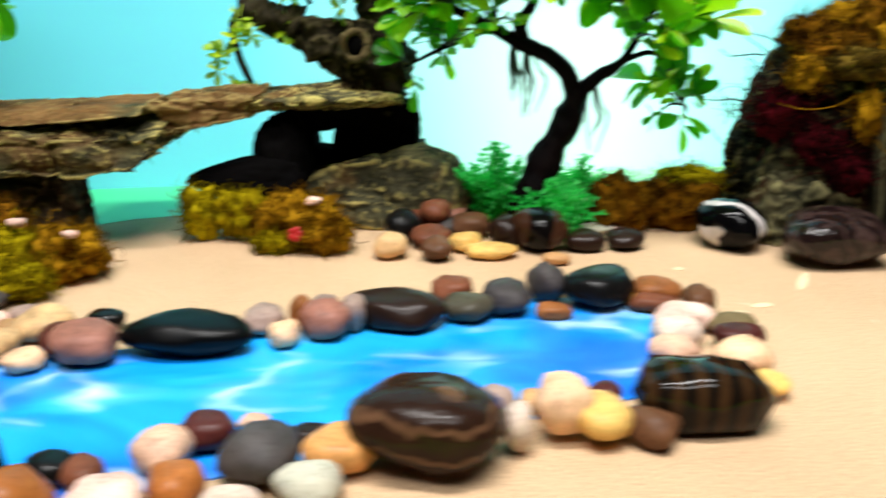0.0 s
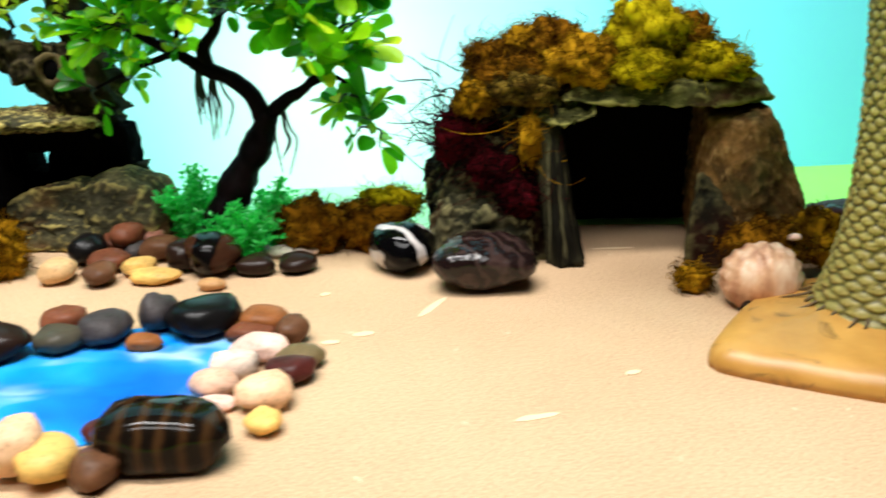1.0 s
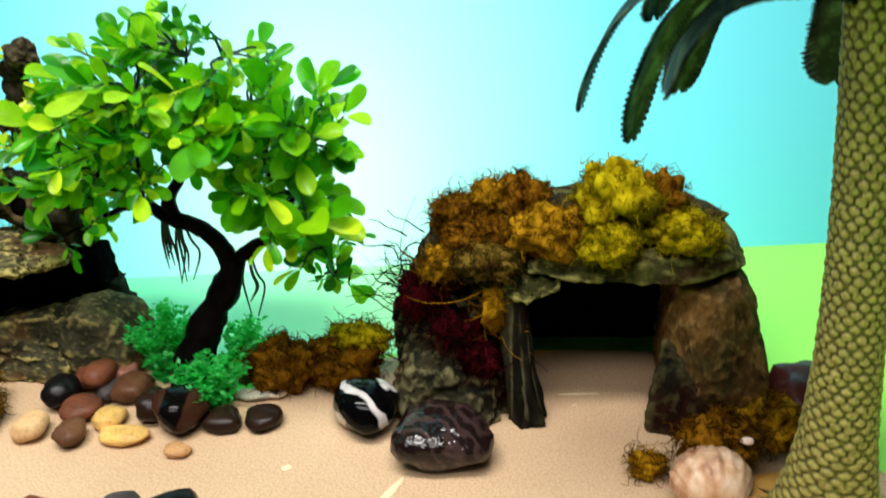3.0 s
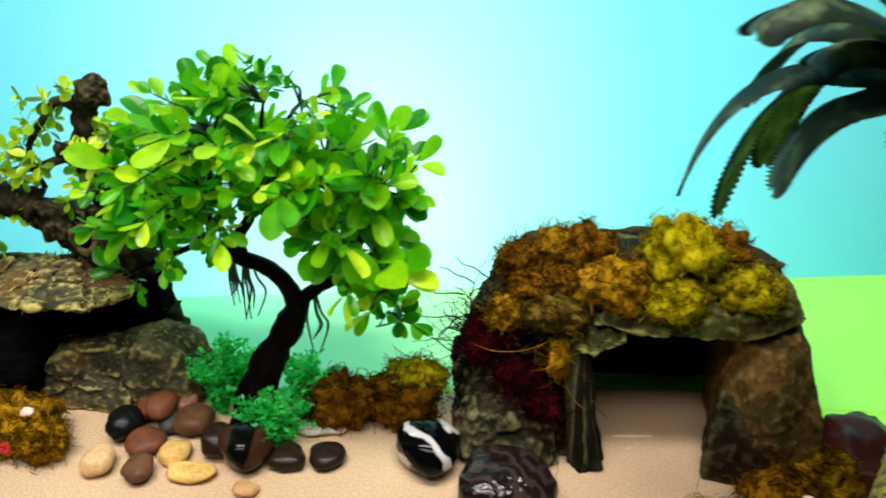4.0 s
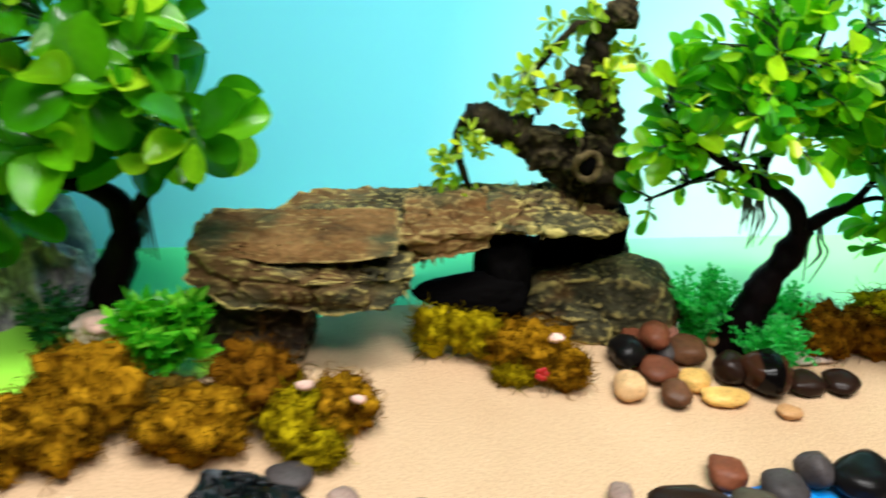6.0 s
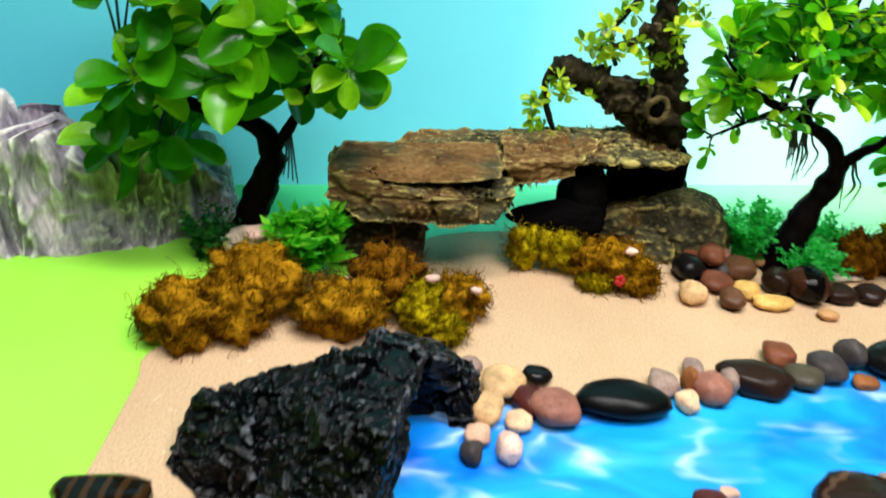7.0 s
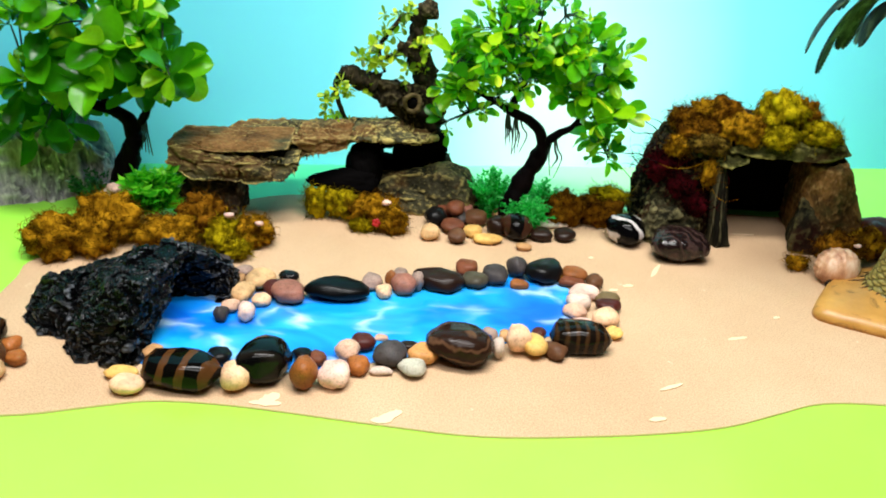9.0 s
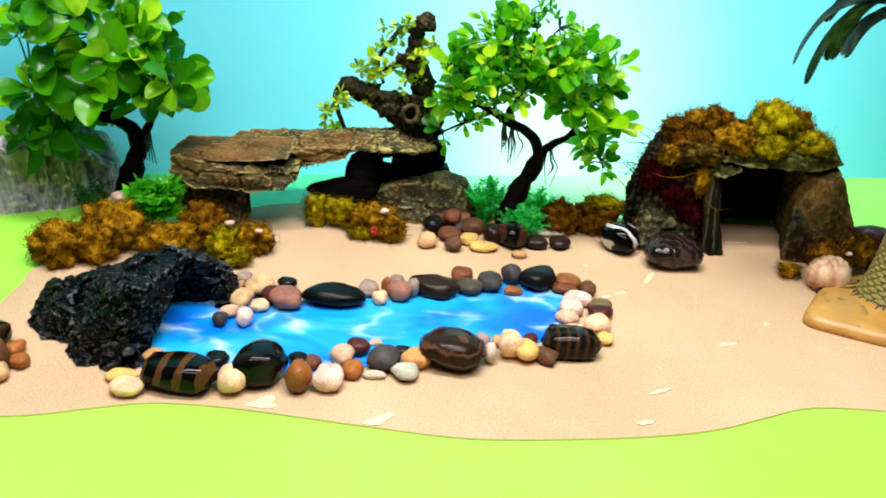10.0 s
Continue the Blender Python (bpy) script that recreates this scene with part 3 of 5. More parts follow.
def pebble(x, y, lift, a, b, c, yaw, colour, words="", where="", tilt=0, boxy=None):
    pebble_count[0] += 1
    seed = pebble_count[0]
    if not where:
        where = "in the pile by the rock bridge" if y > 0.57 else "in the heap beside the black rock" if x < -0.26 else "in the pool ring"
    group = "pile of pebbles" if y > 0.57 else "heap of pebbles" if x < -0.26 else "pebbles round the pool"
    ob = part("pebble", pebble_mesh(a, b, c, seed, boxy), PEB[colour])
    ob.matrix_basis = pose(x, y, lift, tilt, 0, yaw)
    text = words or PEBBLE_WORDS.get(colour, "smooth " + colour + "-coloured") + " pebble"
    return tagged(ob, text + " " + where, "pebble", group)


pebble(-0.162, 0.505, 0.000, 0.0140, 0.0122, 0.0065, 0, "slate")
pebble(-0.139, 0.481, 0.000, 0.0060, 0.0074, 0.0047, 0, "white")
pebble(-0.128, 0.491, 0.000, 0.0090, 0.0091, 0.0049, 0, "mauve")
pebble(-0.105, 0.469, 0.000, 0.0161, 0.0157, 0.0087, 0, "beige")
pebble(-0.128, 0.472, 0.000, 0.0059, 0.0074, 0.0046, 0, "tan")
pebble(-0.119, 0.441, 0.000, 0.0120, 0.0150, 0.0084, 0, "beige")
pebble(-0.097, 0.432, 0.000, 0.0096, 0.0098, 0.0056, 0, "cream")
pebble(-0.090, 0.452, 0.000, 0.0115, 0.0135, 0.0076, 0, "maroon")
pebble(-0.081, 0.485, 0.000, 0.0107, 0.0089, 0.0049, 0, "black")
pebble(-0.073, 0.443, 0.000, 0.0160, 0.0174, 0.0098, 25, "rose")
pebble(-0.124, 0.417, 0.000, 0.0089, 0.0096, 0.0055, 0, "blush")
pebble(-0.128, 0.399, 0.000, 0.0071, 0.0088, 0.0072, 0, "slate")
pebble(-0.105, 0.403, 0.000, 0.0087, 0.0109, 0.0087, 0, "white")
pebble(-0.028, 0.456, 0.000, 0.0323, 0.0177, 0.0099, 0, "jet")
pebble(0.006, 0.481, 0.000, 0.0107, 0.0131, 0.0073, 0, "mauve")
pebble(0.024, 0.483, 0.000, 0.0059, 0.0074, 0.0100, 0, "rust")
pebble(0.019, 0.463, 0.000, 0.0081, 0.0102, 0.0066, 0, "cream")
pebble(0.038, 0.476, 0.000, 0.0123, 0.0154, 0.0105, 15, "rose")
pebble(0.033, 0.504, 0.000, 0.0076, 0.0095, 0.0057, 0, "mauve")
pebble(0.052, 0.483, 0.000, 0.0071, 0.0089, 0.0096, 0, "mauve")
pebble(0.073, 0.491, 0.000, 0.0251, 0.0177, 0.0098, -12, "umber")
pebble(0.103, 0.527, 0.000, 0.0130, 0.0131, 0.0071, 0, "terracotta")
pebble(0.111, 0.499, 0.000, 0.0138, 0.0125, 0.0069, -25, "moss")
pebble(0.132, 0.512, 0.000, 0.0140, 0.0165, 0.0090, 0, "slate")
pebble(0.156, 0.528, 0.000, 0.0105, 0.0131, 0.0114, 0, "slate")
pebble(0.158, 0.502, 0.000, 0.0097, 0.0081, 0.0045, 0, "rust")
pebble(0.186, 0.524, 0.000, 0.0215, 0.0187, 0.0101, 32, "coal")
pebble(0.205, 0.530, 0.000, 0.0143, 0.0075, 0.0041, 45, "ochre")
pebble(0.217, 0.529, 0.000, 0.0148, 0.0132, 0.0071, 0, "rust")
pebble(0.214, 0.514, 0.000, 0.0134, 0.0092, 0.0050, 0, "terracotta")
pebble(0.238, 0.513, 0.000, 0.0091, 0.0114, 0.0076, 0, "brown")
pebble(0.225, 0.491, 0.000, 0.0155, 0.0124, 0.0068, 0, "white")
pebble(0.216, 0.469, 0.000, 0.0134, 0.0119, 0.0067, 0, "chalk")
pebble(0.248, 0.482, 0.000, 0.0130, 0.0096, 0.0053, 0, "olive")
pebble(0.246, 0.465, 0.000, 0.0133, 0.0110, 0.0062, -15, "maroon")
pebble(0.211, 0.451, 0.000, 0.0126, 0.0099, 0.0056, 0, "blush")
pebble(0.240, 0.440, 0.000, 0.0130, 0.0138, 0.0079, -25, "cream")
pebble(0.216, 0.435, 0.000, 0.0112, 0.0056, 0.0032, 0, "white")
pebble(0.244, 0.415, 0.000, 0.0088, 0.0093, 0.0054, 0, "yellow")
pebble(0.185, 0.375, 0.000, 0.0105, 0.0122, 0.0073, 0, "brown")
pebble(0.165, 0.378, 0.000, 0.0121, 0.0144, 0.0086, 20, "yellow")
pebble(0.151, 0.381, 0.000, 0.0121, 0.0152, 0.0116, 0, "cream")
pebble(0.172, 0.407, 0.000, 0.0068, 0.0076, 0.0045, 0, "maroon")
pebble(0.132, 0.367, 0.000, 0.0062, 0.0078, 0.0106, 0, "chalk")
pebble(0.124, 0.391, 0.000, 0.0086, 0.0107, 0.0068, 0, "mauve")
pebble(0.140, 0.398, 0.000, 0.0068, 0.0075, 0.0044, 0, "tan")
pebble(0.065, 0.352, 0.000, 0.0138, 0.0131, 0.0080, -15, "peach")
pebble(0.052, 0.369, 0.000, 0.0105, 0.0071, 0.0043, 0, "umber")
pebble(0.036, 0.348, 0.000, 0.0143, 0.0164, 0.0100, 0, "slate")
pebble(0.010, 0.367, 0.000, 0.0110, 0.0114, 0.0069, 20, "maroon")
pebble(-0.002, 0.352, 0.000, 0.0113, 0.0132, 0.0080, 0, "blush")
pebble(0.025, 0.383, 0.000, 0.0067, 0.0044, 0.0026, 0, "blush")
pebble(0.010, 0.330, 0.000, 0.0100, 0.0113, 0.0070, 0, "amber")
pebble(0.030, 0.329, 0.000, 0.0095, 0.0053, 0.0033, 0, "chalk")
pebble(0.057, 0.332, 0.000, 0.0125, 0.0106, 0.0066, 0, "pale")
pebble(-0.008, 0.310, 0.000, 0.0141, 0.0154, 0.0096, 0, "white")
pebble(-0.032, 0.303, 0.000, 0.0111, 0.0138, 0.0147, 0, "sienna")
pebble(-0.026, 0.338, 0.000, 0.0076, 0.0095, 0.0058, 0, "terracotta")
pebble(-0.040, 0.341, 0.000, 0.0091, 0.0096, 0.0058, 0, "coal")
pebble(-0.087, 0.297, 0.000, 0.0130, 0.0162, 0.0113, 0, "cream")
pebble(-0.111, 0.329, 0.000, 0.0110, 0.0109, 0.0066, 20, "coal")
pebble(-0.168, 0.333, 0.000, 0.0091, 0.0083, 0.0050, 0, "tan")
pebble(-0.184, 0.299, 0.000, 0.0136, 0.0079, 0.0048, 0, "yellow")
pebble(-0.172, 0.281, 0.000, 0.0137, 0.0113, 0.0070, 0, "cream")
pebble(-0.328, 0.327, 0.000, 0.0171, 0.0085, 0.0050, 0, "chalk")
pebble(-0.315, 0.276, 0.000, 0.0195, 0.0243, 0.0188, 0, "copper")
pebble(-0.289, 0.301, 0.000, 0.0075, 0.0094, 0.0152, 20, "brown")
pebble(-0.290, 0.327, 0.000, 0.0079, 0.0095, 0.0062, 0, "amber")
pebble(-0.276, 0.308, 0.000, 0.0091, 0.0086, 0.0057, -30, "amber")
pebble(-0.289, 0.288, 0.000, 0.0138, 0.0119, 0.0080, 0, "beige")
pebble(-0.289, 0.261, 0.000, 0.0115, 0.0123, 0.0084, 0, "tan")
pebble(-0.310, 0.246, 0.000, 0.0139, 0.0149, 0.0101, 0, "coal")
pebble(0.064, 0.647, 0.000, 0.0132, 0.0164, 0.0107, 0, "coal")
pebble(0.074, 0.671, 0.000, 0.0106, 0.0133, 0.0082, 0, "terracotta")
pebble(0.087, 0.662, 0.008, 0.0119, 0.0149, 0.0086, 0, "terracotta")
pebble(0.094, 0.656, 0.000, 0.0091, 0.0114, 0.0068, 0, "slate")
pebble(0.112, 0.660, 0.000, 0.0147, 0.0174, 0.0086, 0, "brown")
pebble(0.101, 0.676, 0.004, 0.0085, 0.0106, 0.0063, 0, "rose")
pebble(0.085, 0.633, 0.000, 0.0144, 0.0145, 0.0073, 0, "terracotta")
pebble(0.090, 0.604, 0.000, 0.0107, 0.0133, 0.0073, 0, "brown")
pebble(0.059, 0.609, 0.000, 0.0114, 0.0142, 0.0080, 0, "beige")
pebble(0.109, 0.624, 0.000, 0.0122, 0.0121, 0.0061, 0, "yellow")
pebble(0.125, 0.606, 0.000, 0.0174, 0.0096, 0.0049, 0, "yellow")
pebble(0.136, 0.634, 0.000, 0.0116, 0.0145, 0.0110, 0, "umber")
pebble(0.142, 0.682, 0.000, 0.0107, 0.0120, 0.0059, 0, "tan")
pebble(0.190, 0.627, 0.000, 0.0129, 0.0132, 0.0067, 0, "umber")
pebble(0.218, 0.631, 0.000, 0.0143, 0.0133, 0.0067, 0, "umber")
pebble(0.168, 0.595, 0.000, 0.0092, 0.0073, 0.0038, 0, "tan")
pebble(0.201, 0.662, 0.000, 0.0154, 0.0081, 0.0040, 0, "pale")
pebble(0.216, 0.665, 0.000, 0.0105, 0.0070, 0.0035, 0, "chalk")
pebble(0.208, 0.393, 0.000, 0.0290, 0.0210, 0.0135, 0, "tiger", "large polished dark-brown banded pebble", boxy=0.35)
pebble(0.096, 0.360, 0.000, 0.0305, 0.0250, 0.0160, -22, "mottled", "large glossy mottled brown pebble")
pebble(-0.068, 0.315, 0.000, 0.0224, 0.0240, 0.0165, 0, "glossblack", "large glossy black pebble")
pebble(-0.134, 0.296, 0.000, 0.0345, 0.0190, 0.0145, -8, "striped", "long glossy black pebble with tan stripes", boxy=0.4)
pebble(-0.327, 0.334, 0.000, 0.0267, 0.0175, 0.0130, 0, "tiger", "large glossy dark-brown pebble", boxy=0.5)
pebble(0.159, 0.626, 0.000, 0.0196, 0.0200, 0.0140, 0, "banded", "black-and-brown banded pebble")
pebble(0.290, 0.633, 0.000, 0.0231, 0.0240, 0.0165, 0, "zebra", "round polished black pebble with white veins", "beside cave")
pebble(0.346, 0.604, 0.000, 0.0343, 0.0290, 0.0175, 0, "mottledblack", "large lumpy glossy dark-brown stone", "in front of the cave", boxy=0.3)


# ---- rocks ----
# black rock cave over the pool's end
black_rock = thing("black_rock_cave", -0.225, 0.385, 0.0, "glossy black craggy resin rock with a hollow over the pool", "rock")
COAL = dict(cell=0.0023, chip=0.0050, size=0.012, grain=0.0009, stretch=(0.75, 0.75, 1.2), flat=0.0, jag=0.0020)
for name, bm in (
    ("main_crag", crag([(-0.268, 0.372, 0), (-0.250, 0.345, 0), (-0.229, 0.320, 0), (-0.184, 0.316, 0), (-0.176, 0.336, 0), (-0.190, 0.378, 0), (-0.200, 0.455, 0), (-0.272, 0.440, 0),
                        (-0.176, 0.338, 0.067), (-0.190, 0.342, 0.066), (-0.212, 0.362, 0.062), (-0.160, 0.416, 0.067), (-0.186, 0.430, 0.066), (-0.262, 0.425, 0.037), (-0.232, 0.328, 0.028), (-0.186, 0.320, 0.044)], seed=1, soft=0, **COAL)),
    ("side_crag", crag([(-0.308, 0.378, 0), (-0.279, 0.351, 0), (-0.246, 0.345, 0), (-0.250, 0.425, 0), (-0.300, 0.418, 0), (-0.303, 0.389, 0.018), (-0.293, 0.412, 0.030), (-0.258, 0.425, 0.038), (-0.255, 0.370, 0.040)], seed=2, **COAL)),
    ("side_crag", crag([(-0.252, 0.335, 0), (-0.230, 0.312, 0), (-0.205, 0.318, 0), (-0.210, 0.350, 0), (-0.245, 0.342, 0.018), (-0.215, 0.330, 0.026)], seed=3, **COAL)),
    ("side_crag", crag([(-0.212, 0.312, 0), (-0.184, 0.306, 0), (-0.176, 0.330, 0), (-0.205, 0.335, 0), (-0.206, 0.320, 0.024), (-0.184, 0.322, 0.028)], seed=6, **COAL)),
    ("arm", crag([(-0.186, 0.414, 0.064), (-0.162, 0.418, 0.064), (-0.195, 0.458, 0.052), (-0.143, 0.434, 0.051), (-0.125, 0.440, 0.036), (-0.148, 0.462, 0.042), (-0.175, 0.438, 0.034), (-0.142, 0.430, 0.028)], seed=4, **COAL)),
    ("foot", crag([(-0.144, 0.426, 0), (-0.126, 0.424, 0), (-0.122, 0.450, 0), (-0.145, 0.462, 0), (-0.147, 0.434, 0.045), (-0.127, 0.436, 0.040), (-0.129, 0.456, 0.036)], seed=5, **COAL)),
    ("back_crag", crag([(-0.205, 0.432, 0), (-0.140, 0.440, 0), (-0.145, 0.462, 0), (-0.205, 0.468, 0), (-0.200, 0.434, 0.050), (-0.145, 0.444, 0.044), (-0.150, 0.462, 0.040), (-0.200, 0.466, 0.048)], seed=7, **COAL)),
):
    bm.transform(Matrix.Translation((0.225, -0.385, 0.0)))
    part(name, bm, BLACK_ROCK, black_rock, smooth=False)

# stone bridge
bridge = thing("stone_bridge", -0.10, 0.65, 0.0, "layered slate-brown resin rock bridge with rusty patches", "rock bridge")
B = Matrix.Translation((0.10, -0.65, 0.0))


def bridge_part(name, bm, label="", material=None):
    bm.transform(B)
    return part(name, bm, material or SLATE_ROCK, bridge, label)


STONE = dict(cell=0.0030, chip=0.0044, size=0.020, grain=0.0012, stretch=(0.6, 1, 1.1), strata=0.0022, layer=0.019, jag=0.0012)
bridge_part("left_slab", crag([(-0.248, 0.622, 0.089), (-0.250, 0.614, 0.070), (-0.226, 0.610, 0.056), (-0.208, 0.606, 0.052), (-0.112, 0.610, 0.056), (-0.096, 0.618, 0.066), (-0.094, 0.620, 0.080), (-0.160, 0.604, 0.078), (-0.215, 0.668, 0.093), (-0.110, 0.680, 0.096),
                               (-0.252, 0.684, 0.089), (-0.100, 0.700, 0.095), (-0.240, 0.690, 0.066), (-0.100, 0.705, 0.070)], seed=11, soft=1, **STONE), "layered olive-grey slab with pale worn edges")
bridge_part("rusty_crust", crag([(-0.248, 0.622, 0.088), (-0.248, 0.627, 0.094), (-0.190, 0.613, 0.087), (-0.135, 0.615, 0.091), (-0.108, 0.624, 0.092), (-0.106, 0.634, 0.098), (-0.180, 0.626, 0.096), (-0.240, 0.672, 0.096), (-0.110, 0.684, 0.100), (-0.240, 0.670, 0.086), (-0.110, 0.684, 0.088)], seed=41, soft=1, cell=0.0034, chip=0.0016, size=0.024, grain=0.0007, stretch=(0.6, 1, 1.2)), "rusty brown top crust", RUST_ROCK)
bridge_part("back_slab", crag([(-0.205, 0.680, 0.088), (-0.150, 0.680, 0.094), (-0.060, 0.695, 0.096), (0.020, 0.708, 0.094), (0.035, 0.735, 0.091), (-0.050, 0.748, 0.096), (-0.190, 0.725, 0.090), (-0.195, 0.694, 0.084), (0.030, 0.720, 0.086), (-0.180, 0.730, 0.084), (0.020, 0.745, 0.086)], seed=42, **STONE), "blue-grey layered slab lying behind")
bridge_part("right_slab", crag([(-0.052, 0.664, 0.096), (-0.050, 0.668, 0.088), (0.040, 0.662, 0.098), (0.040, 0.668, 0.092), (0.062, 0.690, 0.096), (0.062, 0.715, 0.086), (0.045, 0.750, 0.092), (-0.060, 0.745, 0.090), (-0.010, 0.745, 0.104), (-0.060, 0.745, 0.080), (0.040, 0.745, 0.082)], seed=12, **STONE), "flat slab with pale worn rim")
bridge_part("joint_block", crag([(-0.108, 0.640, 0.100), (-0.100, 0.640, 0.074), (-0.075, 0.645, 0.080), (-0.044, 0.655, 0.086), (-0.040, 0.655, 0.100), (-0.105, 0.720, 0.098), (-0.045, 0.730, 0.100), (-0.100, 0.720, 0.084), (-0.045, 0.730, 0.084)], seed=13, **STONE), "rusty block between the slabs", RUST_ROCK)
bridge_part("left_post", crag([(-0.250, 0.632, 0), (-0.168, 0.622, 0), (-0.166, 0.668, 0), (-0.245, 0.680, 0), (-0.244, 0.634, 0.080), (-0.166, 0.628, 0.070), (-0.166, 0.668, 0.080), (-0.240, 0.680, 0.082)], seed=14, flat=0.0, **STONE), "blocky pinkish-grey stone post", POST_ROCK)
bm = lump((0.072, 0.708, 0.018), (0.044, 0.036, 0.040), 15, 0.75, 0.12, 1.5, 6, flat=0.0, cracks=0.02, taper=0.2, yaw=-10)
crag([(-0.028, 0.672, 0), (0.055, 0.668, 0), (0.060, 0.720, 0), (-0.028, 0.720, 0), (-0.024, 0.680, 0.030), (0.008, 0.684, 0.044), (0.060, 0.688, 0.050), (-0.020, 0.720, 0.034), (0.060, 0.720, 0.052)], seed=16, flat=0.0, bm=bm, **STONE)
bridge_part("right_rock", bm, "craggy grey rock with rusty patches")
# wall coloured black to give the shade under the right slab
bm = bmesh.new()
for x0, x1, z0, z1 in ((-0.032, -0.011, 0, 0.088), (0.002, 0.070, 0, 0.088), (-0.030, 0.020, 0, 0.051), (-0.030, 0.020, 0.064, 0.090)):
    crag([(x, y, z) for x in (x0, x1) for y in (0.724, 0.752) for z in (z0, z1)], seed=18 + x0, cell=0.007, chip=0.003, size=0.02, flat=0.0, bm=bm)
bridge_part("inner_wall", bm, "black wall painting the hollow's shade, with a gap", SHADE_AND_LOBE)
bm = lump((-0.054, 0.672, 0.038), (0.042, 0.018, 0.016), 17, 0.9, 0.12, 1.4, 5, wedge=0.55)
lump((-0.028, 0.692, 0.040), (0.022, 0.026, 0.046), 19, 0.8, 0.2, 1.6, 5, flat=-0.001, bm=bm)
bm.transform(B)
part("dark_lobe", bm, SHADE_AND_LOBE, bridge, "smooth black pointed rock lobe")

# grey cliff behind on the grass
def cliff_block(cx, cy, rx, ry, h, yaw, seed, bm):
    """A cliff with upright pleats, clefts and an uneven top."""
    turn = Matrix.Rotation(radians(yaw), 3, "Z")
    off = Vector((seed * 2.7, seed * 1.3, 0))
    n, rows, grid = 260, 34, []
    for j in range(rows + 4):
        v = min(1.0, j / rows)
        shrink = 1.0 if j <= rows else 1 - (j - rows) * 0.24
        ring = []
        for k in range(n):
            a = 2 * math.pi * k / n
            c, q = math.cos(a), math.sin(a)
            x, y = rx * math.copysign(abs(c) ** 0.6, c), ry * math.copysign(abs(q) ** 0.6, q)
            run = Vector((x * 30, y * 30, 0)) + off
            top = h * (0.86 + 0.42 * noise.noise(run * 0.9) + 0.12 * noise.noise(run * 3.2))
            pleat = 0.0065 * (1 - 2.4 * abs(noise.noise(Vector((run.x * 1.5, run.y * 1.5, v * 1.6)))))
            pleat += 0.0030 * (1 - 2.4 * abs(noise.noise(Vector((run.x * 4.2, run.y * 4.2, v * 4.5)))))
            pleat += 0.0016 * noise.noise(Vector((run.x * 9, run.y * 9, v * 16)))
            lean = (1.04 - 0.16 * v + 0.06 * (1 - v) ** 4) * shrink
            d = Vector((c, q, 0))
            p = Vector((x, y, 0)) * lean + d * pleat
            z = top * v + (0.006 * (j - rows) / 3 + 0.004 * noise.noise(p * 90) if j > rows else 0)
            ring.append(bm.verts.new(turn @ p + Vector((cx, cy, z - 0.003))))
        grid.append(ring)
    for a, b in zip(grid, grid[1:]):
        for k in range(n):
            bm.faces.new((a[k], a[(k + 1) % n], b[(k + 1) % n], b[k]))
    bm.faces.new(grid[-1])
    bm.faces.new(list(reversed(grid[0])))


cliff = thing("grey_cliff", -0.46, 0.668, 0.0, "ridged pale-grey toy cliff standing on the grass card", "rock")
for x, y, rx, ry, h, seed in ((-0.460, 0.668, 0.086, 0.036, 0.098, 21), (-0.560, 0.640, 0.058, 0.040, 0.125, 24), (-0.385, 0.690, 0.040, 0.026, 0.080, 27)):
    bm = bmesh.new()
    cliff_block(x + 0.46, y - 0.668, rx, ry, h, 20, seed, bm)
    part("crag", bm, GREY_ROCK, cliff)

# cave
cave = thing("rock_cave", 0.44, 0.70, 0.0, "olive-brown resin rock cave with a wide dark mouth", "cave")
C = Matrix.Translation((-0.44, -0.70, 0.0))


def cave_part(name, bm, material=None, label=""):
    bm.transform(C)
    return part(name, bm, material or CAVE_ROCK, cave, label)


CAVE = dict(cell=0.0032, chip=0.0040, size=0.014, grain=0.0016, stretch=(0.8, 1, 1.1), jag=0.0016)
SMOOTH = dict(cell=0.0034, chip=0.0022, size=0.016, grain=0.0009, stretch=(0.7, 1, 1.1))
bm = crag([(0.304, 0.700, 0), (0.314, 0.662, 0), (0.350, 0.645, 0), (0.392, 0.652, 0), (0.395, 0.760, 0), (0.312, 0.750, 0), (0.304, 0.704, 0.045), (0.314, 0.662, 0.040), (0.314, 0.716, 0.088), (0.328, 0.670, 0.085), (0.350, 0.655, 0.060), (0.392, 0.657, 0.050),
           (0.332, 0.718, 0.126), (0.348, 0.682, 0.116), (0.368, 0.690, 0.136), (0.392, 0.672, 0.120), (0.400, 0.720, 0.138), (0.340, 0.760, 0.105)], seed=31, soft=3, flat=0.0, **CAVE)
cave_part("left_wall", bm)
cave_part("left_foot", crag([(0.304, 0.650, 0), (0.316, 0.632, 0), (0.366, 0.628, 0), (0.386, 0.645, 0), (0.380, 0.690, 0), (0.306, 0.690, 0), (0.308, 0.654, 0.034), (0.320, 0.644, 0.044), (0.348, 0.640, 0.040), (0.376, 0.648, 0.030), (0.330, 0.680, 0.056), (0.372, 0.680, 0.052)], seed=43, soft=3, flat=0.0, **CAVE), FOOT_ROCK, "pale olive-grey craggy foot")
bm = tube([(0.388, 0.660, 0.108, 0.009), (0.393, 0.654, 0.075, 0.0095), (0.398, 0.650, 0.035, 0.0105), (0.405, 0.648, 0.0, 0.013)], 12, 40)
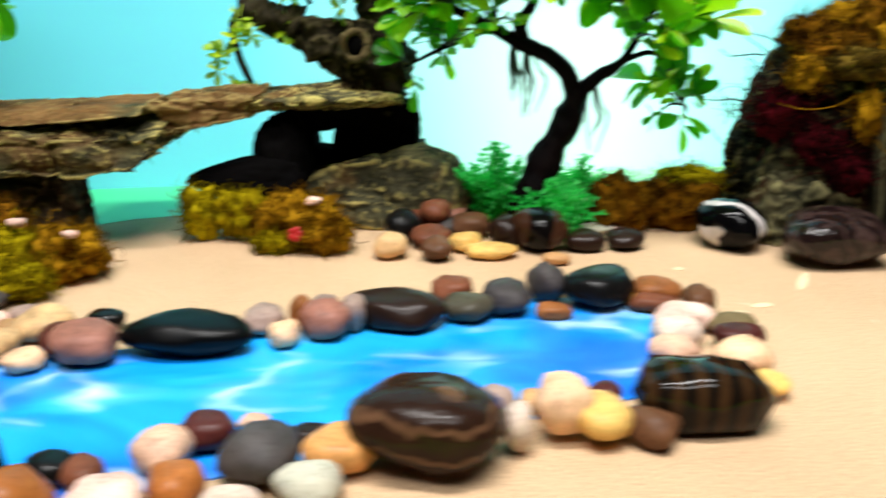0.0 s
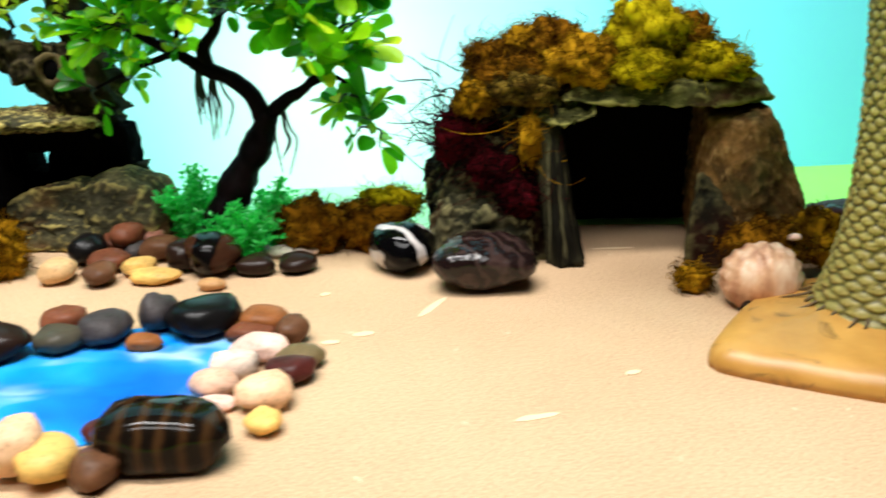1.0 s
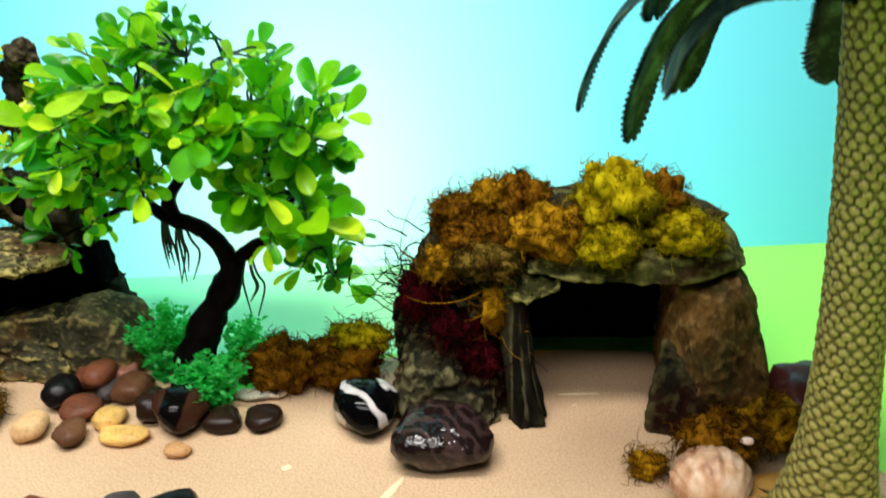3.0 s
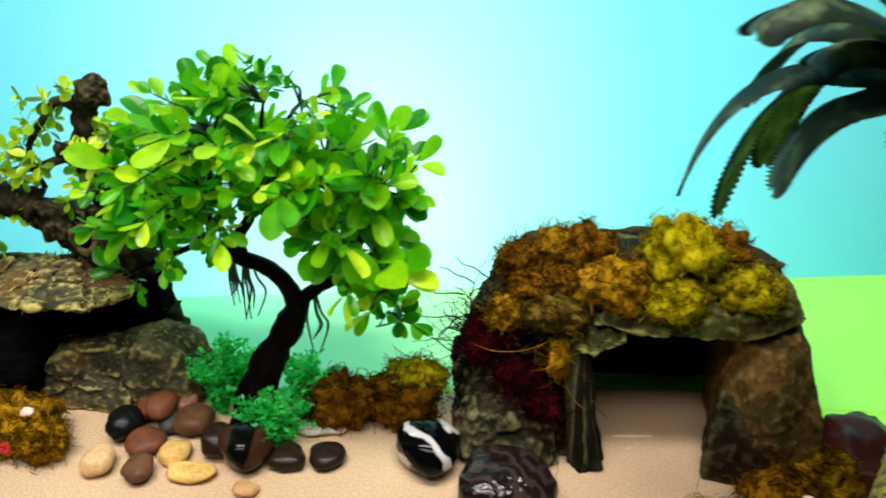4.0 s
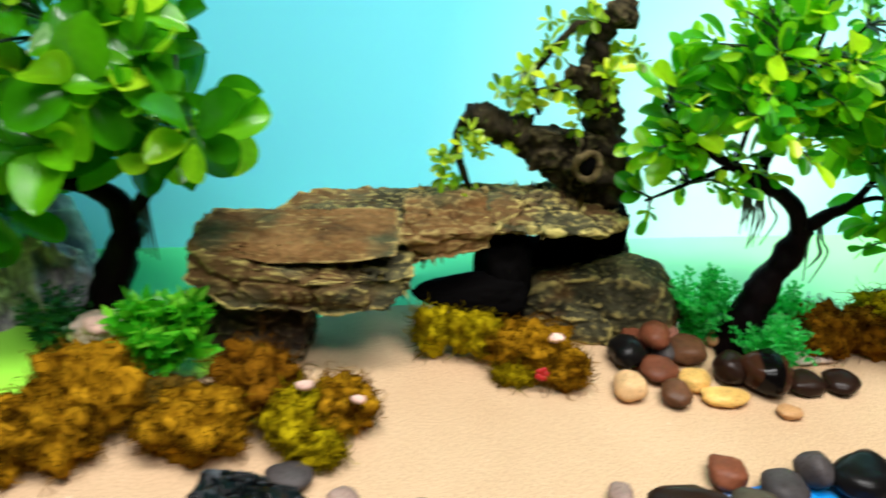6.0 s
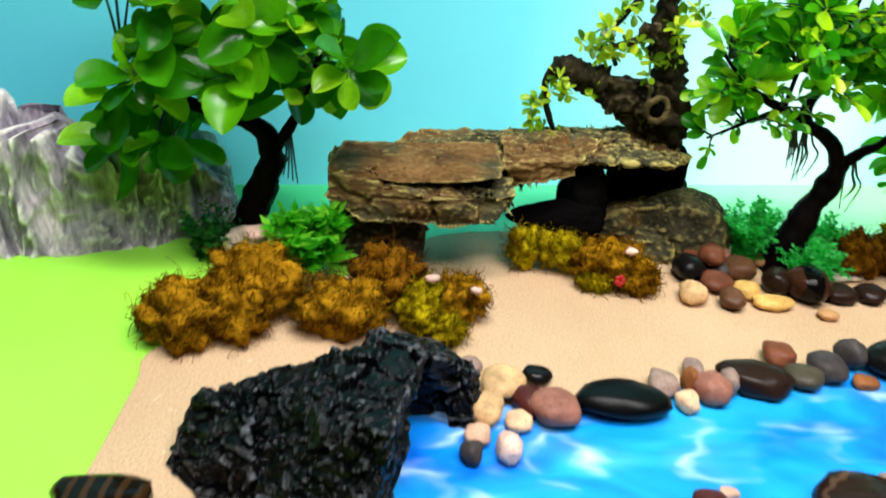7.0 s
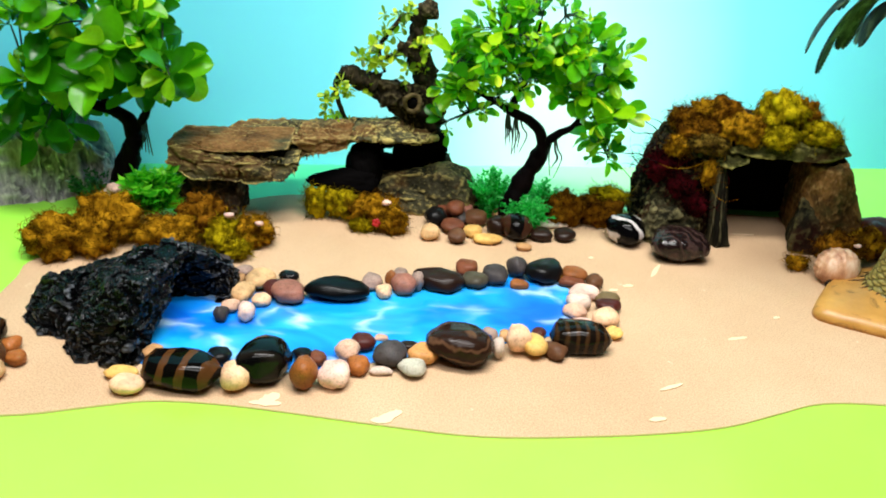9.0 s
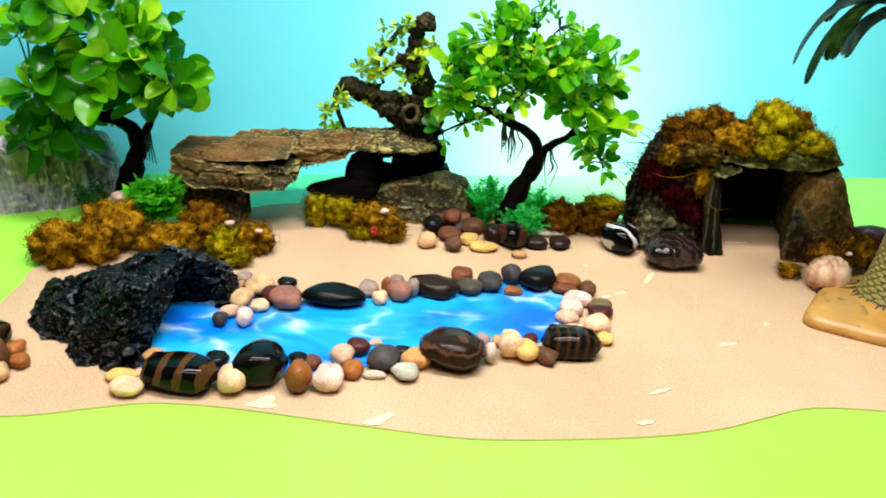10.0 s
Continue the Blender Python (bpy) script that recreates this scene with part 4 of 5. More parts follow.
for v in bm.verts:
    a = math.atan2(v.co.y - 0.652, v.co.x - 0.396)
    k = 1 + 0.12 * math.sin(a * 8 + 6 * v.co.z * 10) + 0.26 * noise.noise(Vector((math.cos(a) * 3.2, math.sin(a) * 3.2, v.co.z * 22))) + 0.12 * noise.noise(Vector((math.cos(a) * 8, math.sin(a) * 8, v.co.z * 60)))
    v.co.x, v.co.y = 0.396 + (v.co.x - 0.396) * k, 0.652 + (v.co.y - 0.652) * k
cave_part("log_pillar", bm, LOG_BARK, "ridged bark-like pillar")
cave_part("ledge", crag([(0.366, 0.652, 0.104), (0.400, 0.640, 0.098), (0.424, 0.648, 0.104), (0.372, 0.690, 0.118), (0.424, 0.690, 0.118), (0.366, 0.690, 0.106), (0.424, 0.690, 0.106)], seed=34, **CAVE), LEDGE_ROCK, "pale olive ledge at the cave mouth")
bm = crag([(0.500, 0.640, 0), (0.572, 0.640, 0), (0.588, 0.690, 0), (0.580, 0.750, 0), (0.510, 0.750, 0), (0.496, 0.668, 0.060), (0.502, 0.668, 0.100), (0.530, 0.650, 0.100), (0.545, 0.668, 0.105), (0.566, 0.700, 0.080), (0.550, 0.740, 0.110), (0.510, 0.740, 0.110), (0.530, 0.638, 0.055), (0.566, 0.645, 0.045)], seed=35, soft=5, flat=0.0, cell=0.0034, chip=0.0016, size=0.011, grain=0.0012)
cave_part("right_wall", bm, PILLAR_ROCK, "rounded brown pillar rock")
cave_part("right_foot", crag([(0.484, 0.634, 0), (0.524, 0.626, 0), (0.540, 0.680, 0), (0.500, 0.690, 0), (0.486, 0.640, 0.026), (0.494, 0.656, 0.064), (0.512, 0.640, 0.040), (0.535, 0.650, 0.040), (0.520, 0.690, 0.066), (0.545, 0.636, 0)], seed=38, soft=8, flat=0.0, **SMOOTH), None, "dark olive foot of the pillar")
cave_part("roof", crag([(0.400, 0.655, 0.112), (0.440, 0.648, 0.110), (0.500, 0.650, 0.108), (0.548, 0.672, 0.112), (0.560, 0.710, 0.106), (0.540, 0.770, 0.112), (0.400, 0.770, 0.112), (0.410, 0.660, 0.122), (0.480, 0.656, 0.122), (0.530, 0.668, 0.124), (0.548, 0.710, 0.124), (0.520, 0.760, 0.130), (0.410, 0.760, 0.134)], seed=36, **SMOOTH), LEDGE_ROCK, "flat mossy roof slab")
cave_part("dome", lump((0.448, 0.738, 0.112), (0.104, 0.050, 0.024), 39, 0.6, 0.15, 1.7, 5, cracks=0.05, flat=0.108), None, "rounded top of the cave")
# black back wall stands in for the shade inside the cave
cave_part("back_wall", lump((0.445, 0.772, 0.058), (0.110, 0.012, 0.070), 37, 0.5, 0.1, 1.5, 4, flat=-0.003), SHADE_AND_LOBE, "black-painted back wall in place of the cave's inner shade")


# ---- moss ----
def moss(name_label, x, y, z, rx, ry, rz, colour, seed, strands=230, curl=1.0, core=0.76, group="moss clumps", loose=1.25):
    """A clump of dried moss: a lumpy core under many short curled fibres."""
    rnd = random.Random(seed * 7 + 3)
    off = Vector((seed * 2.3, seed * 1.1, seed * 0.7))
    bm = bmesh.new()
    bmesh.ops.create_icosphere(bm, subdivisions=4, radius=1.0)
    for v in bm.verts:
        n = v.co.normalized()
        d = core * (1.06 + 0.5 * fbm(n * 2.1 + off, 4) + 0.16 * noise.noise(n * 9 + off) + 0.10 * noise.noise(n * 21 + off))
        v.co = Vector((n.x * rx * d, n.y * ry * d, n.z * rz * d))
    verts = [tuple(v.co) for v in bm.verts]
    bm.verts.ensure_lookup_table()
    faces = [tuple(v.index for v in f.verts) for f in bm.faces]
    bm.free()
    for _ in range(int(strands * 3.0)):
        th, cz = rnd.uniform(0, 2 * math.pi), rnd.uniform(-0.5, 1.0)
        sr = math.sqrt(1 - cz * cz)
        n = Vector((sr * math.cos(th), sr * math.sin(th), cz))
        d = core * (1.08 + 0.5 * fbm(n * 2.1 + off, 4) + 0.16 * noise.noise(n * 9 + off))
        p = Vector((n.x * rx * d, n.y * ry * d, n.z * rz * d))
        t = Vector((rnd.gauss(0, 1), rnd.gauss(0, 1), rnd.gauss(0, 1)))
        t = (t - n * t.dot(n) * 0.7).normalized()
        step = rnd.uniform(0.0006, 0.0014) if rnd.random() > 0.06 else rnd.uniform(0.0014, 0.0026)
        step *= loose
        rad = rnd.uniform(0.00025, 0.0005)
        axis = Vector((rnd.gauss(0, 1), rnd.gauss(0, 1), rnd.gauss(0, 1))).normalized()
        first = len(verts)
        count = rnd.randint(6, 12)
        for k in range(count):
            s = t.cross(n)
            s = s.normalized() if s.length > 1e-4 else Vector((1, 0, 0))
            u = s.cross(t).normalized()
            r = rad * (1 - 0.6 * k / count)
            for w in (0.0, 2.1, 4.2):
                verts.append(tuple(p + s * (r * math.cos(w)) + u * (r * math.sin(w))))
            p = p + t * step
            t = (Matrix.Rotation(curl * rnd.uniform(0.1, 0.9), 3, axis) @ t + n * 0.03).normalized()
        for k in range(count - 1):
            a = first + 3 * k
            for j in range(3):
                faces.append((a + j, a + (j + 1) % 3, a + 3 + (j + 1) % 3, a + 3 + j))
    me = bpy.data.meshes.new("moss_clump")
    low = -z if z < 0.04 else -1.0
    me.from_pydata([(a, b, max(c, low)) for a, b, c in verts], [], faces)
    ob = mesh_part("moss_clump", me, MOSS[colour])
    ob.location = (x, y, z)
    return tagged(ob, name_label, "moss", group)


OCHRE = "fibrous ochre-brown dried moss clump on the sand"
GOLD = "soft yellow-green dried moss tuft on the sand"
moss(OCHRE, -0.336, 0.512, 0.018, 0.034, 0.032, 0.026, "ochre", 1, 420)
moss(OCHRE, -0.300, 0.520, 0.018, 0.030, 0.026, 0.024, "ochre", 36, 320)
moss(OCHRE, -0.292, 0.553, 0.026, 0.040, 0.030, 0.030, "ochre", 2, 360)
moss(OCHRE, -0.245, 0.560, 0.012, 0.022, 0.022, 0.018, "dark", 3, 160)
moss(OCHRE, -0.222, 0.535, 0.018, 0.038, 0.030, 0.024, "ochre", 4, 380)
moss(OCHRE, -0.192, 0.568, 0.028, 0.034, 0.028, 0.026, "rust", 5, 320)
moss(GOLD, -0.166, 0.545, 0.018, 0.020, 0.026, 0.022, "yellow", 6, 220)
moss(OCHRE, -0.138, 0.562, 0.016, 0.026, 0.026, 0.022, "ochre", 7, 260)
moss(GOLD, -0.148, 0.525, 0.010, 0.020, 0.014, 0.012, "yellow", 8, 160)
moss(GOLD, -0.080, 0.650, 0.018, 0.017, 0.016, 0.022, "yellow", 9, 200)
moss(OCHRE, -0.050, 0.652, 0.018, 0.026, 0.020, 0.020, "yellow", 10, 240)
moss(OCHRE, -0.010, 0.635, 0.018, 0.034, 0.022, 0.022, "ochre", 11, 320)
moss(OCHRE, 0.015, 0.620, 0.012, 0.020, 0.018, 0.018, "ochre", 12, 200)
moss(GOLD, -0.020, 0.618, 0.006, 0.018, 0.012, 0.009, "yellow", 13, 140)
moss("rusty-brown dried moss clump beside the tree", 0.218, 0.680, 0.018, 0.032, 0.026, 0.026, "rust", 14, 300)
moss("rusty-brown dried moss clump beside the cave", 0.265, 0.685, 0.018, 0.034, 0.026, 0.024, "rust", 15, 300)
moss("yellow-green dried moss tuft beside the cave", 0.275, 0.700, 0.030, 0.030, 0.020, 0.014, "yellow", 16, 180)
TOP = "dried moss tuft lying on the roof of the cave"
moss("rusty " + TOP, 0.364, 0.690, 0.130, 0.030, 0.030, 0.013, "rust", 20, 240, 1.3, group="cave roof moss")
moss("dark rusty " + TOP, 0.396, 0.700, 0.148, 0.022, 0.022, 0.020, "rust", 21, 240, 1.3, group="cave roof moss")
moss("ochre " + TOP, 0.416, 0.672, 0.136, 0.030, 0.024, 0.022, "ochre", 22, 300, 1.3, group="cave roof moss")
moss("bright yellow " + TOP, 0.460, 0.690, 0.153, 0.032, 0.029, 0.030, "yellow", 23, 280, 1.3, group="cave roof moss")
moss("bright yellow " + TOP, 0.452, 0.662, 0.132, 0.024, 0.022, 0.015, "yellow", 24, 200, 1.3, group="cave roof moss")
moss("rusty " + TOP, 0.488, 0.700, 0.148, 0.027, 0.026, 0.024, "rust", 25, 240, 1.3, group="cave roof moss")
moss("bright yellow " + TOP, 0.505, 0.678, 0.134, 0.027, 0.024, 0.017, "yellow", 26, 220, 1.3, group="cave roof moss")
moss("ochre dried moss creeping down the cave side", 0.340, 0.664, 0.112, 0.018, 0.014, 0.018, "ochre", 38, 160, 1.6, 0.6, "cave side moss")
moss("rusty dried moss on the shoulder of the cave", 0.352, 0.700, 0.136, 0.024, 0.024, 0.016, "rust", 50, 220, 1.0, 0.7, "cave side moss", 1.6)
moss("ochre dried moss on the shoulder of the cave", 0.378, 0.706, 0.146, 0.022, 0.020, 0.016, "ochre", 51, 200, 1.0, 0.7, "cave side moss", 1.4)
WINE = "tangled wine-red dried root moss on the side of the cave"
moss(WINE, 0.330, 0.672, 0.086, 0.044, 0.032, 0.044, "wine", 30, 110, 0.6, 0.36, "cave side moss", 3.4)
moss(WINE, 0.352, 0.660, 0.064, 0.040, 0.026, 0.036, "wine", 37, 90, 0.6, 0.36, "cave side moss", 3.4)
moss(WINE, 0.370, 0.654, 0.046, 0.030, 0.026, 0.030, "wine", 31, 90, 0.6, 0.42, "cave side moss", 3.0)
moss("ochre dried fibres hanging beside the cave mouth", 0.378, 0.648, 0.088, 0.014, 0.012, 0.034, "ochre", 52, 22, 0.5, 0.5, "cave side moss", 2.6)
moss("dark ochre dried moss at the cave mouth", 0.374, 0.656, 0.120, 0.024, 0.018, 0.012, "dark", 32, 160, 1.6, 0.8, "cave side moss")
moss("curly ochre moss tuft at the foot of the cave", 0.522, 0.592, 0.028, 0.030, 0.018, 0.022, "rust", 33, 260, 1.9, 0.75, "cave foot moss")
moss("curly ochre moss tuft at the foot of the cave", 0.560, 0.610, 0.030, 0.022, 0.020, 0.020, "ochre", 34, 200, 1.9, 0.75, "cave foot moss")
moss("small ochre moss tuft at the foot of the cave", 0.480, 0.592, 0.008, 0.014, 0.010, 0.010, "ochre", 35, 90, 1.5, 0.75, "cave foot moss")

# wiry roots sticking out of the cave's side
rnd = random.Random(5)
wires = thing("wiry_roots", 0.32, 0.68, 0.06, "thin dark curling roots sticking out of the cave side", "roots")
for i in range(16):
    p = Vector((rnd.uniform(-0.02, 0.03), rnd.uniform(-0.03, 0.02), rnd.uniform(-0.03, 0.075)))
    line = [(*p, 0.0007)]
    d = Vector((-1, rnd.uniform(-0.7, 0.3), rnd.uniform(-0.1, 0.9))).normalized()
    for k in range(4):
        p = p + d * 0.008
        d = (d + Vector((rnd.gauss(0, 0.35), rnd.gauss(0, 0.3), rnd.gauss(0, 0.35)))).normalized()
        line.append((*p, 0.0006 - 0.00008 * k))
    part("root", tube(line, 4, 5), TRUNK, wires)


# ---- leaves and trees ----
def leaf_mesh(name, length, width, cup, bend, blunt):
    """A spoon-shaped leaf on a short stalk, along +y, widest near its blunt tip."""
    bm = bmesh.new()
    rows = []
    for i in range(10):
        u = 1 - (1 - i / 9) ** 1.7
        wide = 0.30 + 0.24 * blunt
        if u < wide:
            w = width * 0.5 * math.sin(0.5 * math.pi * u / wide) ** 0.9
        else:
            w = width * 0.5 * math.sqrt(max(0.0, 1 - ((u - wide) / (1 - wide)) ** 2.2))
        w += 0.0004
        z = bend * length * u * u
        rows.append([bm.verts.new((w * k, length * (0.12 + 0.88 * u), z + cup * w * abs(k) ** 1.5)) for k in (-1, -0.5, 0, 0.5, 1)])
    for a, b in zip(rows, rows[1:]):
        for k in range(4):
            bm.faces.new((a[k], a[k + 1], b[k + 1], b[k]))
    s = [bm.verts.new(p) for p in ((-0.0005, 0, 0), (0.0005, 0, 0))]
    bm.faces.new((s[0], s[1], rows[0][3], rows[0][1]))
    me = bpy.data.meshes.new(name)
    bm.to_mesh(me)
    bm.free()
    me.polygons.foreach_set("use_smooth", [True] * len(me.polygons))
    return me


def set_leaves(tree, meshes, spots, rnd):
    """Leaves as parts of the tree: (place, direction, size)."""
    for p, d, s in spots:
        up = Vector((rnd.gauss(0, 0.5), rnd.gauss(0, 0.5) - 0.5, 1)).normalized()
        y = d.normalized()
        x = y.cross(up).normalized()
        z = x.cross(y)
        ob = new("leaf", rnd.choice(meshes))
        ob.parent = tree
        m = Matrix((x, y, z)).transposed().to_4x4()
        ob.matrix_basis = Matrix.Translation(p) @ m @ Matrix.Scale(s, 4)


def joined_leaves(tree, meshes, spots, rnd, material=None):
    """The leaves on the far side of a crown, joined into one part."""
    bm = bmesh.new()
    for p, d, s in spots:
        up = Vector((rnd.gauss(0, 0.5), rnd.gauss(0, 0.5) - 0.5, 1)).normalized()
        y = d.normalized()
        x = y.cross(up).normalized()
        m = Matrix.Translation(p) @ Matrix((x, y, x.cross(y))).transposed().to_4x4() @ Matrix.Scale(s, 4)
        start = len(bm.verts)
        bm.from_mesh(rnd.choice(meshes))
        bm.verts.ensure_lookup_table()
        for i in range(start, len(bm.verts)):
            bm.verts[i].co = m @ bm.verts[i].co
    ob = part("inner_foliage", bm, material or LEAF_INNER, tree)
    return tagged(ob, kind="stuff")


def set_material(meshes, material):
    for me in meshes:
        me.materials.append(material)
    return meshes


# bonsai-like tree with spoon-shaped leaves
rnd = random.Random(11)
TX, TY = 0.165, 0.68
tree = thing("bonsai_tree", TX, TY, 0.0, "plastic bonsai tree with dark forked trunk and glossy lime leaves", "tree")


def rel(*pts, ox=TX, oy=TY):
    return [(p[0] - ox, p[1] - oy, *p[2:]) for p in pts]


part("trunk", tube(rel((0.150, 0.674, -0.002, 0.0165), (0.157, 0.676, 0.028, 0.0140), (0.168, 0.682, 0.052, 0.0118), (0.180, 0.688, 0.076, 0.0102), (0.189, 0.691, 0.100, 0.0082)), 8, 14, 0.35, 1), TRUNK, tree, "dark purplish-brown twisted trunk")
part("limb", tube(rel((0.187, 0.690, 0.092, 0.0075), (0.180, 0.691, 0.112, 0.0066), (0.165, 0.691, 0.125, 0.0060), (0.146, 0.690, 0.134, 0.0054), (0.124, 0.692, 0.145, 0.0042), (0.095, 0.695, 0.160, 0.0026), (0.070, 0.695, 0.185, 0.0014)), 7, 10, 0.3, 2), TRUNK, tree)
part("limb", tube(rel((0.152, 0.690, 0.130, 0.0048), (0.147, 0.692, 0.146, 0.0046), (0.157, 0.697, 0.165, 0.0040), (0.164, 0.699, 0.205, 0.0028), (0.169, 0.700, 0.235, 0.0014), (0.172, 0.700, 0.255, 0.0008)), 7, 9, 0.3, 3), TRUNK, tree)
part("limb", tube(rel((0.188, 0.691, 0.095, 0.0062), (0.203, 0.692, 0.109, 0.0048), (0.220, 0.693, 0.120, 0.0036), (0.236, 0.695, 0.150, 0.0026), (0.250, 0.697, 0.190, 0.0013)), 7, 9, 0.3, 4), TRUNK, tree)
part("limb", tube(rel((0.218, 0.693, 0.119, 0.0024), (0.240, 0.692, 0.126, 0.0019), (0.256, 0.690, 0.112, 0.0014), (0.266, 0.688, 0.085, 0.0009)), 6, 6), TRUNK, tree)
part("limb", tube(rel((0.126, 0.692, 0.144, 0.0026), (0.095, 0.684, 0.132, 0.0018), (0.065, 0.680, 0.118, 0.0010)), 6, 7, 0.2, 5), TRUNK, tree)
BOX_LEAVES = set_material([leaf_mesh("leaf_box", 0.030, 0.0125, 0.35, -0.12, 1.55), leaf_mesh("leaf_box_flat", 0.028, 0.0095, 0.2, 0.10, 1.6), leaf_mesh("leaf_box_round", 0.026, 0.015, 0.45, -0.2, 1.45)], LEAF) + set_material([leaf_mesh("leaf_box_small", 0.022, 0.0078, 0.35, -0.12, 1.6), leaf_mesh("leaf_box_deep", 0.024, 0.0088, 0.2, 0.10, 1.6), leaf_mesh("leaf_box_curl", 0.018, 0.008, 0.5, -0.3, 1.55)], LEAF_DEEP)
# leafy shoots: outer tips (x, z), then more between them
TIPS = [(0.172, 0.276), (0.190, 0.268), (0.142, 0.262), (0.106, 0.254), (0.094, 0.232), (0.080, 0.212), (0.062, 0.165), (0.062, 0.124), (0.072, 0.104), (0.092, 0.124),
        (0.215, 0.250), (0.230, 0.226), (0.246, 0.214), (0.274, 0.206), (0.268, 0.182), (0.264, 0.148), (0.269, 0.072), (0.250, 0.079), (0.246, 0.106), (0.264, 0.100), (0.140, 0.150)]
shoot_ends = [Vector((x, 0.68 + rnd.uniform(-0.03, 0.03), z)) for x, z in TIPS]
for bx, bz, br, n in ((0.098, 0.182, 0.036, 22), (0.130, 0.218, 0.042, 27), (0.175, 0.236, 0.040, 26), (0.216, 0.208, 0.042, 24), (0.248, 0.174, 0.032, 17), (0.172, 0.192, 0.034, 18), (0.078, 0.152, 0.020, 8), (0.238, 0.148, 0.020, 7), (0.256, 0.105, 0.014, 5), (0.110, 0.165, 0.022, 8), (0.150, 0.200, 0.030, 12), (0.190, 0.175, 0.024, 8)):
    for k in range(n):
        a, r = rnd.uniform(0, 2 * math.pi), br * math.sqrt(rnd.random())
        shoot_ends.append(Vector((bx + r * math.cos(a), 0.69 + rnd.gauss(0, 0.028), bz + r * math.sin(a))))
NODES = [Vector(p) for p in ((0.124, 0.692, 0.145), (0.095, 0.695, 0.160), (0.074, 0.695, 0.182), (0.157, 0.697, 0.168), (0.164, 0.699, 0.205), (0.171, 0.700, 0.245), (0.236, 0.695, 0.150), (0.226, 0.694, 0.135), (0.248, 0.697, 0.185), (0.256, 0.690, 0.112), (0.264, 0.688, 0.090), (0.095, 0.684, 0.132), (0.070, 0.680, 0.120))]
for line in (((0.164, 0.699, 0.205, 0.0022), (0.180, 0.698, 0.226, 0.0015), (0.196, 0.698, 0.246, 0.0009)), ((0.128, 0.692, 0.143, 0.0026), (0.131, 0.690, 0.180, 0.0018), (0.137, 0.688, 0.222, 0.0010)), ((0.232, 0.695, 0.142, 0.0022), (0.216, 0.696, 0.175, 0.0016), (0.212, 0.697, 0.210, 0.0009))):
    part("limb", tube(rel(*line), 6, 7, 0.2, 6), TRUNK, tree)
    NODES += [Vector(p[:3]) for p in line[1:]]
base_at = Vector((TX, TY, 0))
spots = []
for e in shoot_ends:
    s = min(NODES, key=lambda q: (q - e).length + (0.03 if q.z > e.z + 0.01 else 0))
    axis = (e - s)
    mid = s + axis * 0.5 + Vector((rnd.gauss(0, 0.004), rnd.gauss(0, 0.004), 0.004))
    part("twig", tube([(*(s - base_at), 0.0012), (*(mid - base_at), 0.0009), (*(e - base_at), 0.0006)], 4, 5), TWIG, tree)
    along = axis.normalized()
    side = along.cross(Vector((rnd.gauss(0, 1), rnd.gauss(0, 1), rnd.gauss(0, 1)))).normalized()
    pairs = max(3, min(7, int(axis.length / 0.008)))
    grown = rnd.choice((0.55, 0.65, 0.75, 0.9, 1.15))
    for k in range(pairs):
        u = 1.0 - 0.75 * k / pairs
        side = (Matrix.Rotation(1.6, 3, along) @ side).normalized()
        q = s + axis * u - base_at
        for sgn in (1, -1):
            if rnd.random() < 0.12:
                continue
            d = along * rnd.uniform(0.7, 1.1) + side * sgn * rnd.uniform(0.6, 1.0) + Vector((0, -0.15, 0.1))
            spots.append((q, d, grown * rnd.uniform(0.6, 1.15) * (0.75 + 0.35 * u)))
    spots.append((e - base_at, along + Vector((rnd.gauss(0, 0.2), rnd.gauss(0, 0.2), rnd.gauss(0, 0.2))), grown * rnd.uniform(0.9, 1.4)))
spots.sort(key=lambda q: q[0].y)
set_leaves(tree, BOX_LEAVES, spots[:300], rnd)
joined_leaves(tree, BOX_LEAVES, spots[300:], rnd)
for x, z, n in ((0.142, 0.130, 5), (0.152, 0.126, 5), (0.199, 0.100, 4)):
    for k in range(n):
        o = rnd.uniform(-0.004, 0.008)
        part("hanging_root", tube(rel((x + o * 0.3, 0.693, z + 0.006, 0.0013), (x + o, 0.690, z - 0.010, 0.0010), (x + o * 1.5 + 0.002, 0.688, z - 0.02, 0.0009), (x + o * 1.1 + rnd.uniform(-0.004, 0.004), 0.688, z - rnd.uniform(0.028, 0.048), 0.0004)), 4, 5), ROOT, tree)

# broad-leaved tree
rnd = random.Random(12)
LX, LY = -0.318, 0.655
broad = thing("broad_leaved_tree", LX, LY, -0.003, "plastic tree with black curved trunk and broad glossy green leaves", "tree")


def rell(*pts):
    return [(p[0] - LX, p[1] - LY, p[2] + 0.003, *p[3:]) for p in pts]


part("trunk", tube(rell((-0.322, 0.655, -0.002, 0.0165), (-0.316, 0.657, 0.03, 0.0145), (-0.305, 0.660, 0.058, 0.0120), (-0.296, 0.661, 0.084, 0.0100)), 8, 12, 0.3, 6), TRUNK, broad, "black-brown curved trunk")
part("limb", tube(rell((-0.297, 0.661, 0.080, 0.0095), (-0.305, 0.661, 0.104, 0.0082), (-0.335, 0.66, 0.117, 0.0066), (-0.375, 0.655, 0.130, 0.0048), (-0.41, 0.65, 0.155, 0.0025)), 7, 10, 0.3, 7), TRUNK, broad)
part("limb", tube(rell((-0.297, 0.662, 0.086, 0.006), (-0.282, 0.66, 0.111, 0.0048), (-0.268, 0.66, 0.140, 0.0038), (-0.255, 0.66, 0.18, 0.0022)), 7, 9, 0.3, 8), TRUNK, broad)
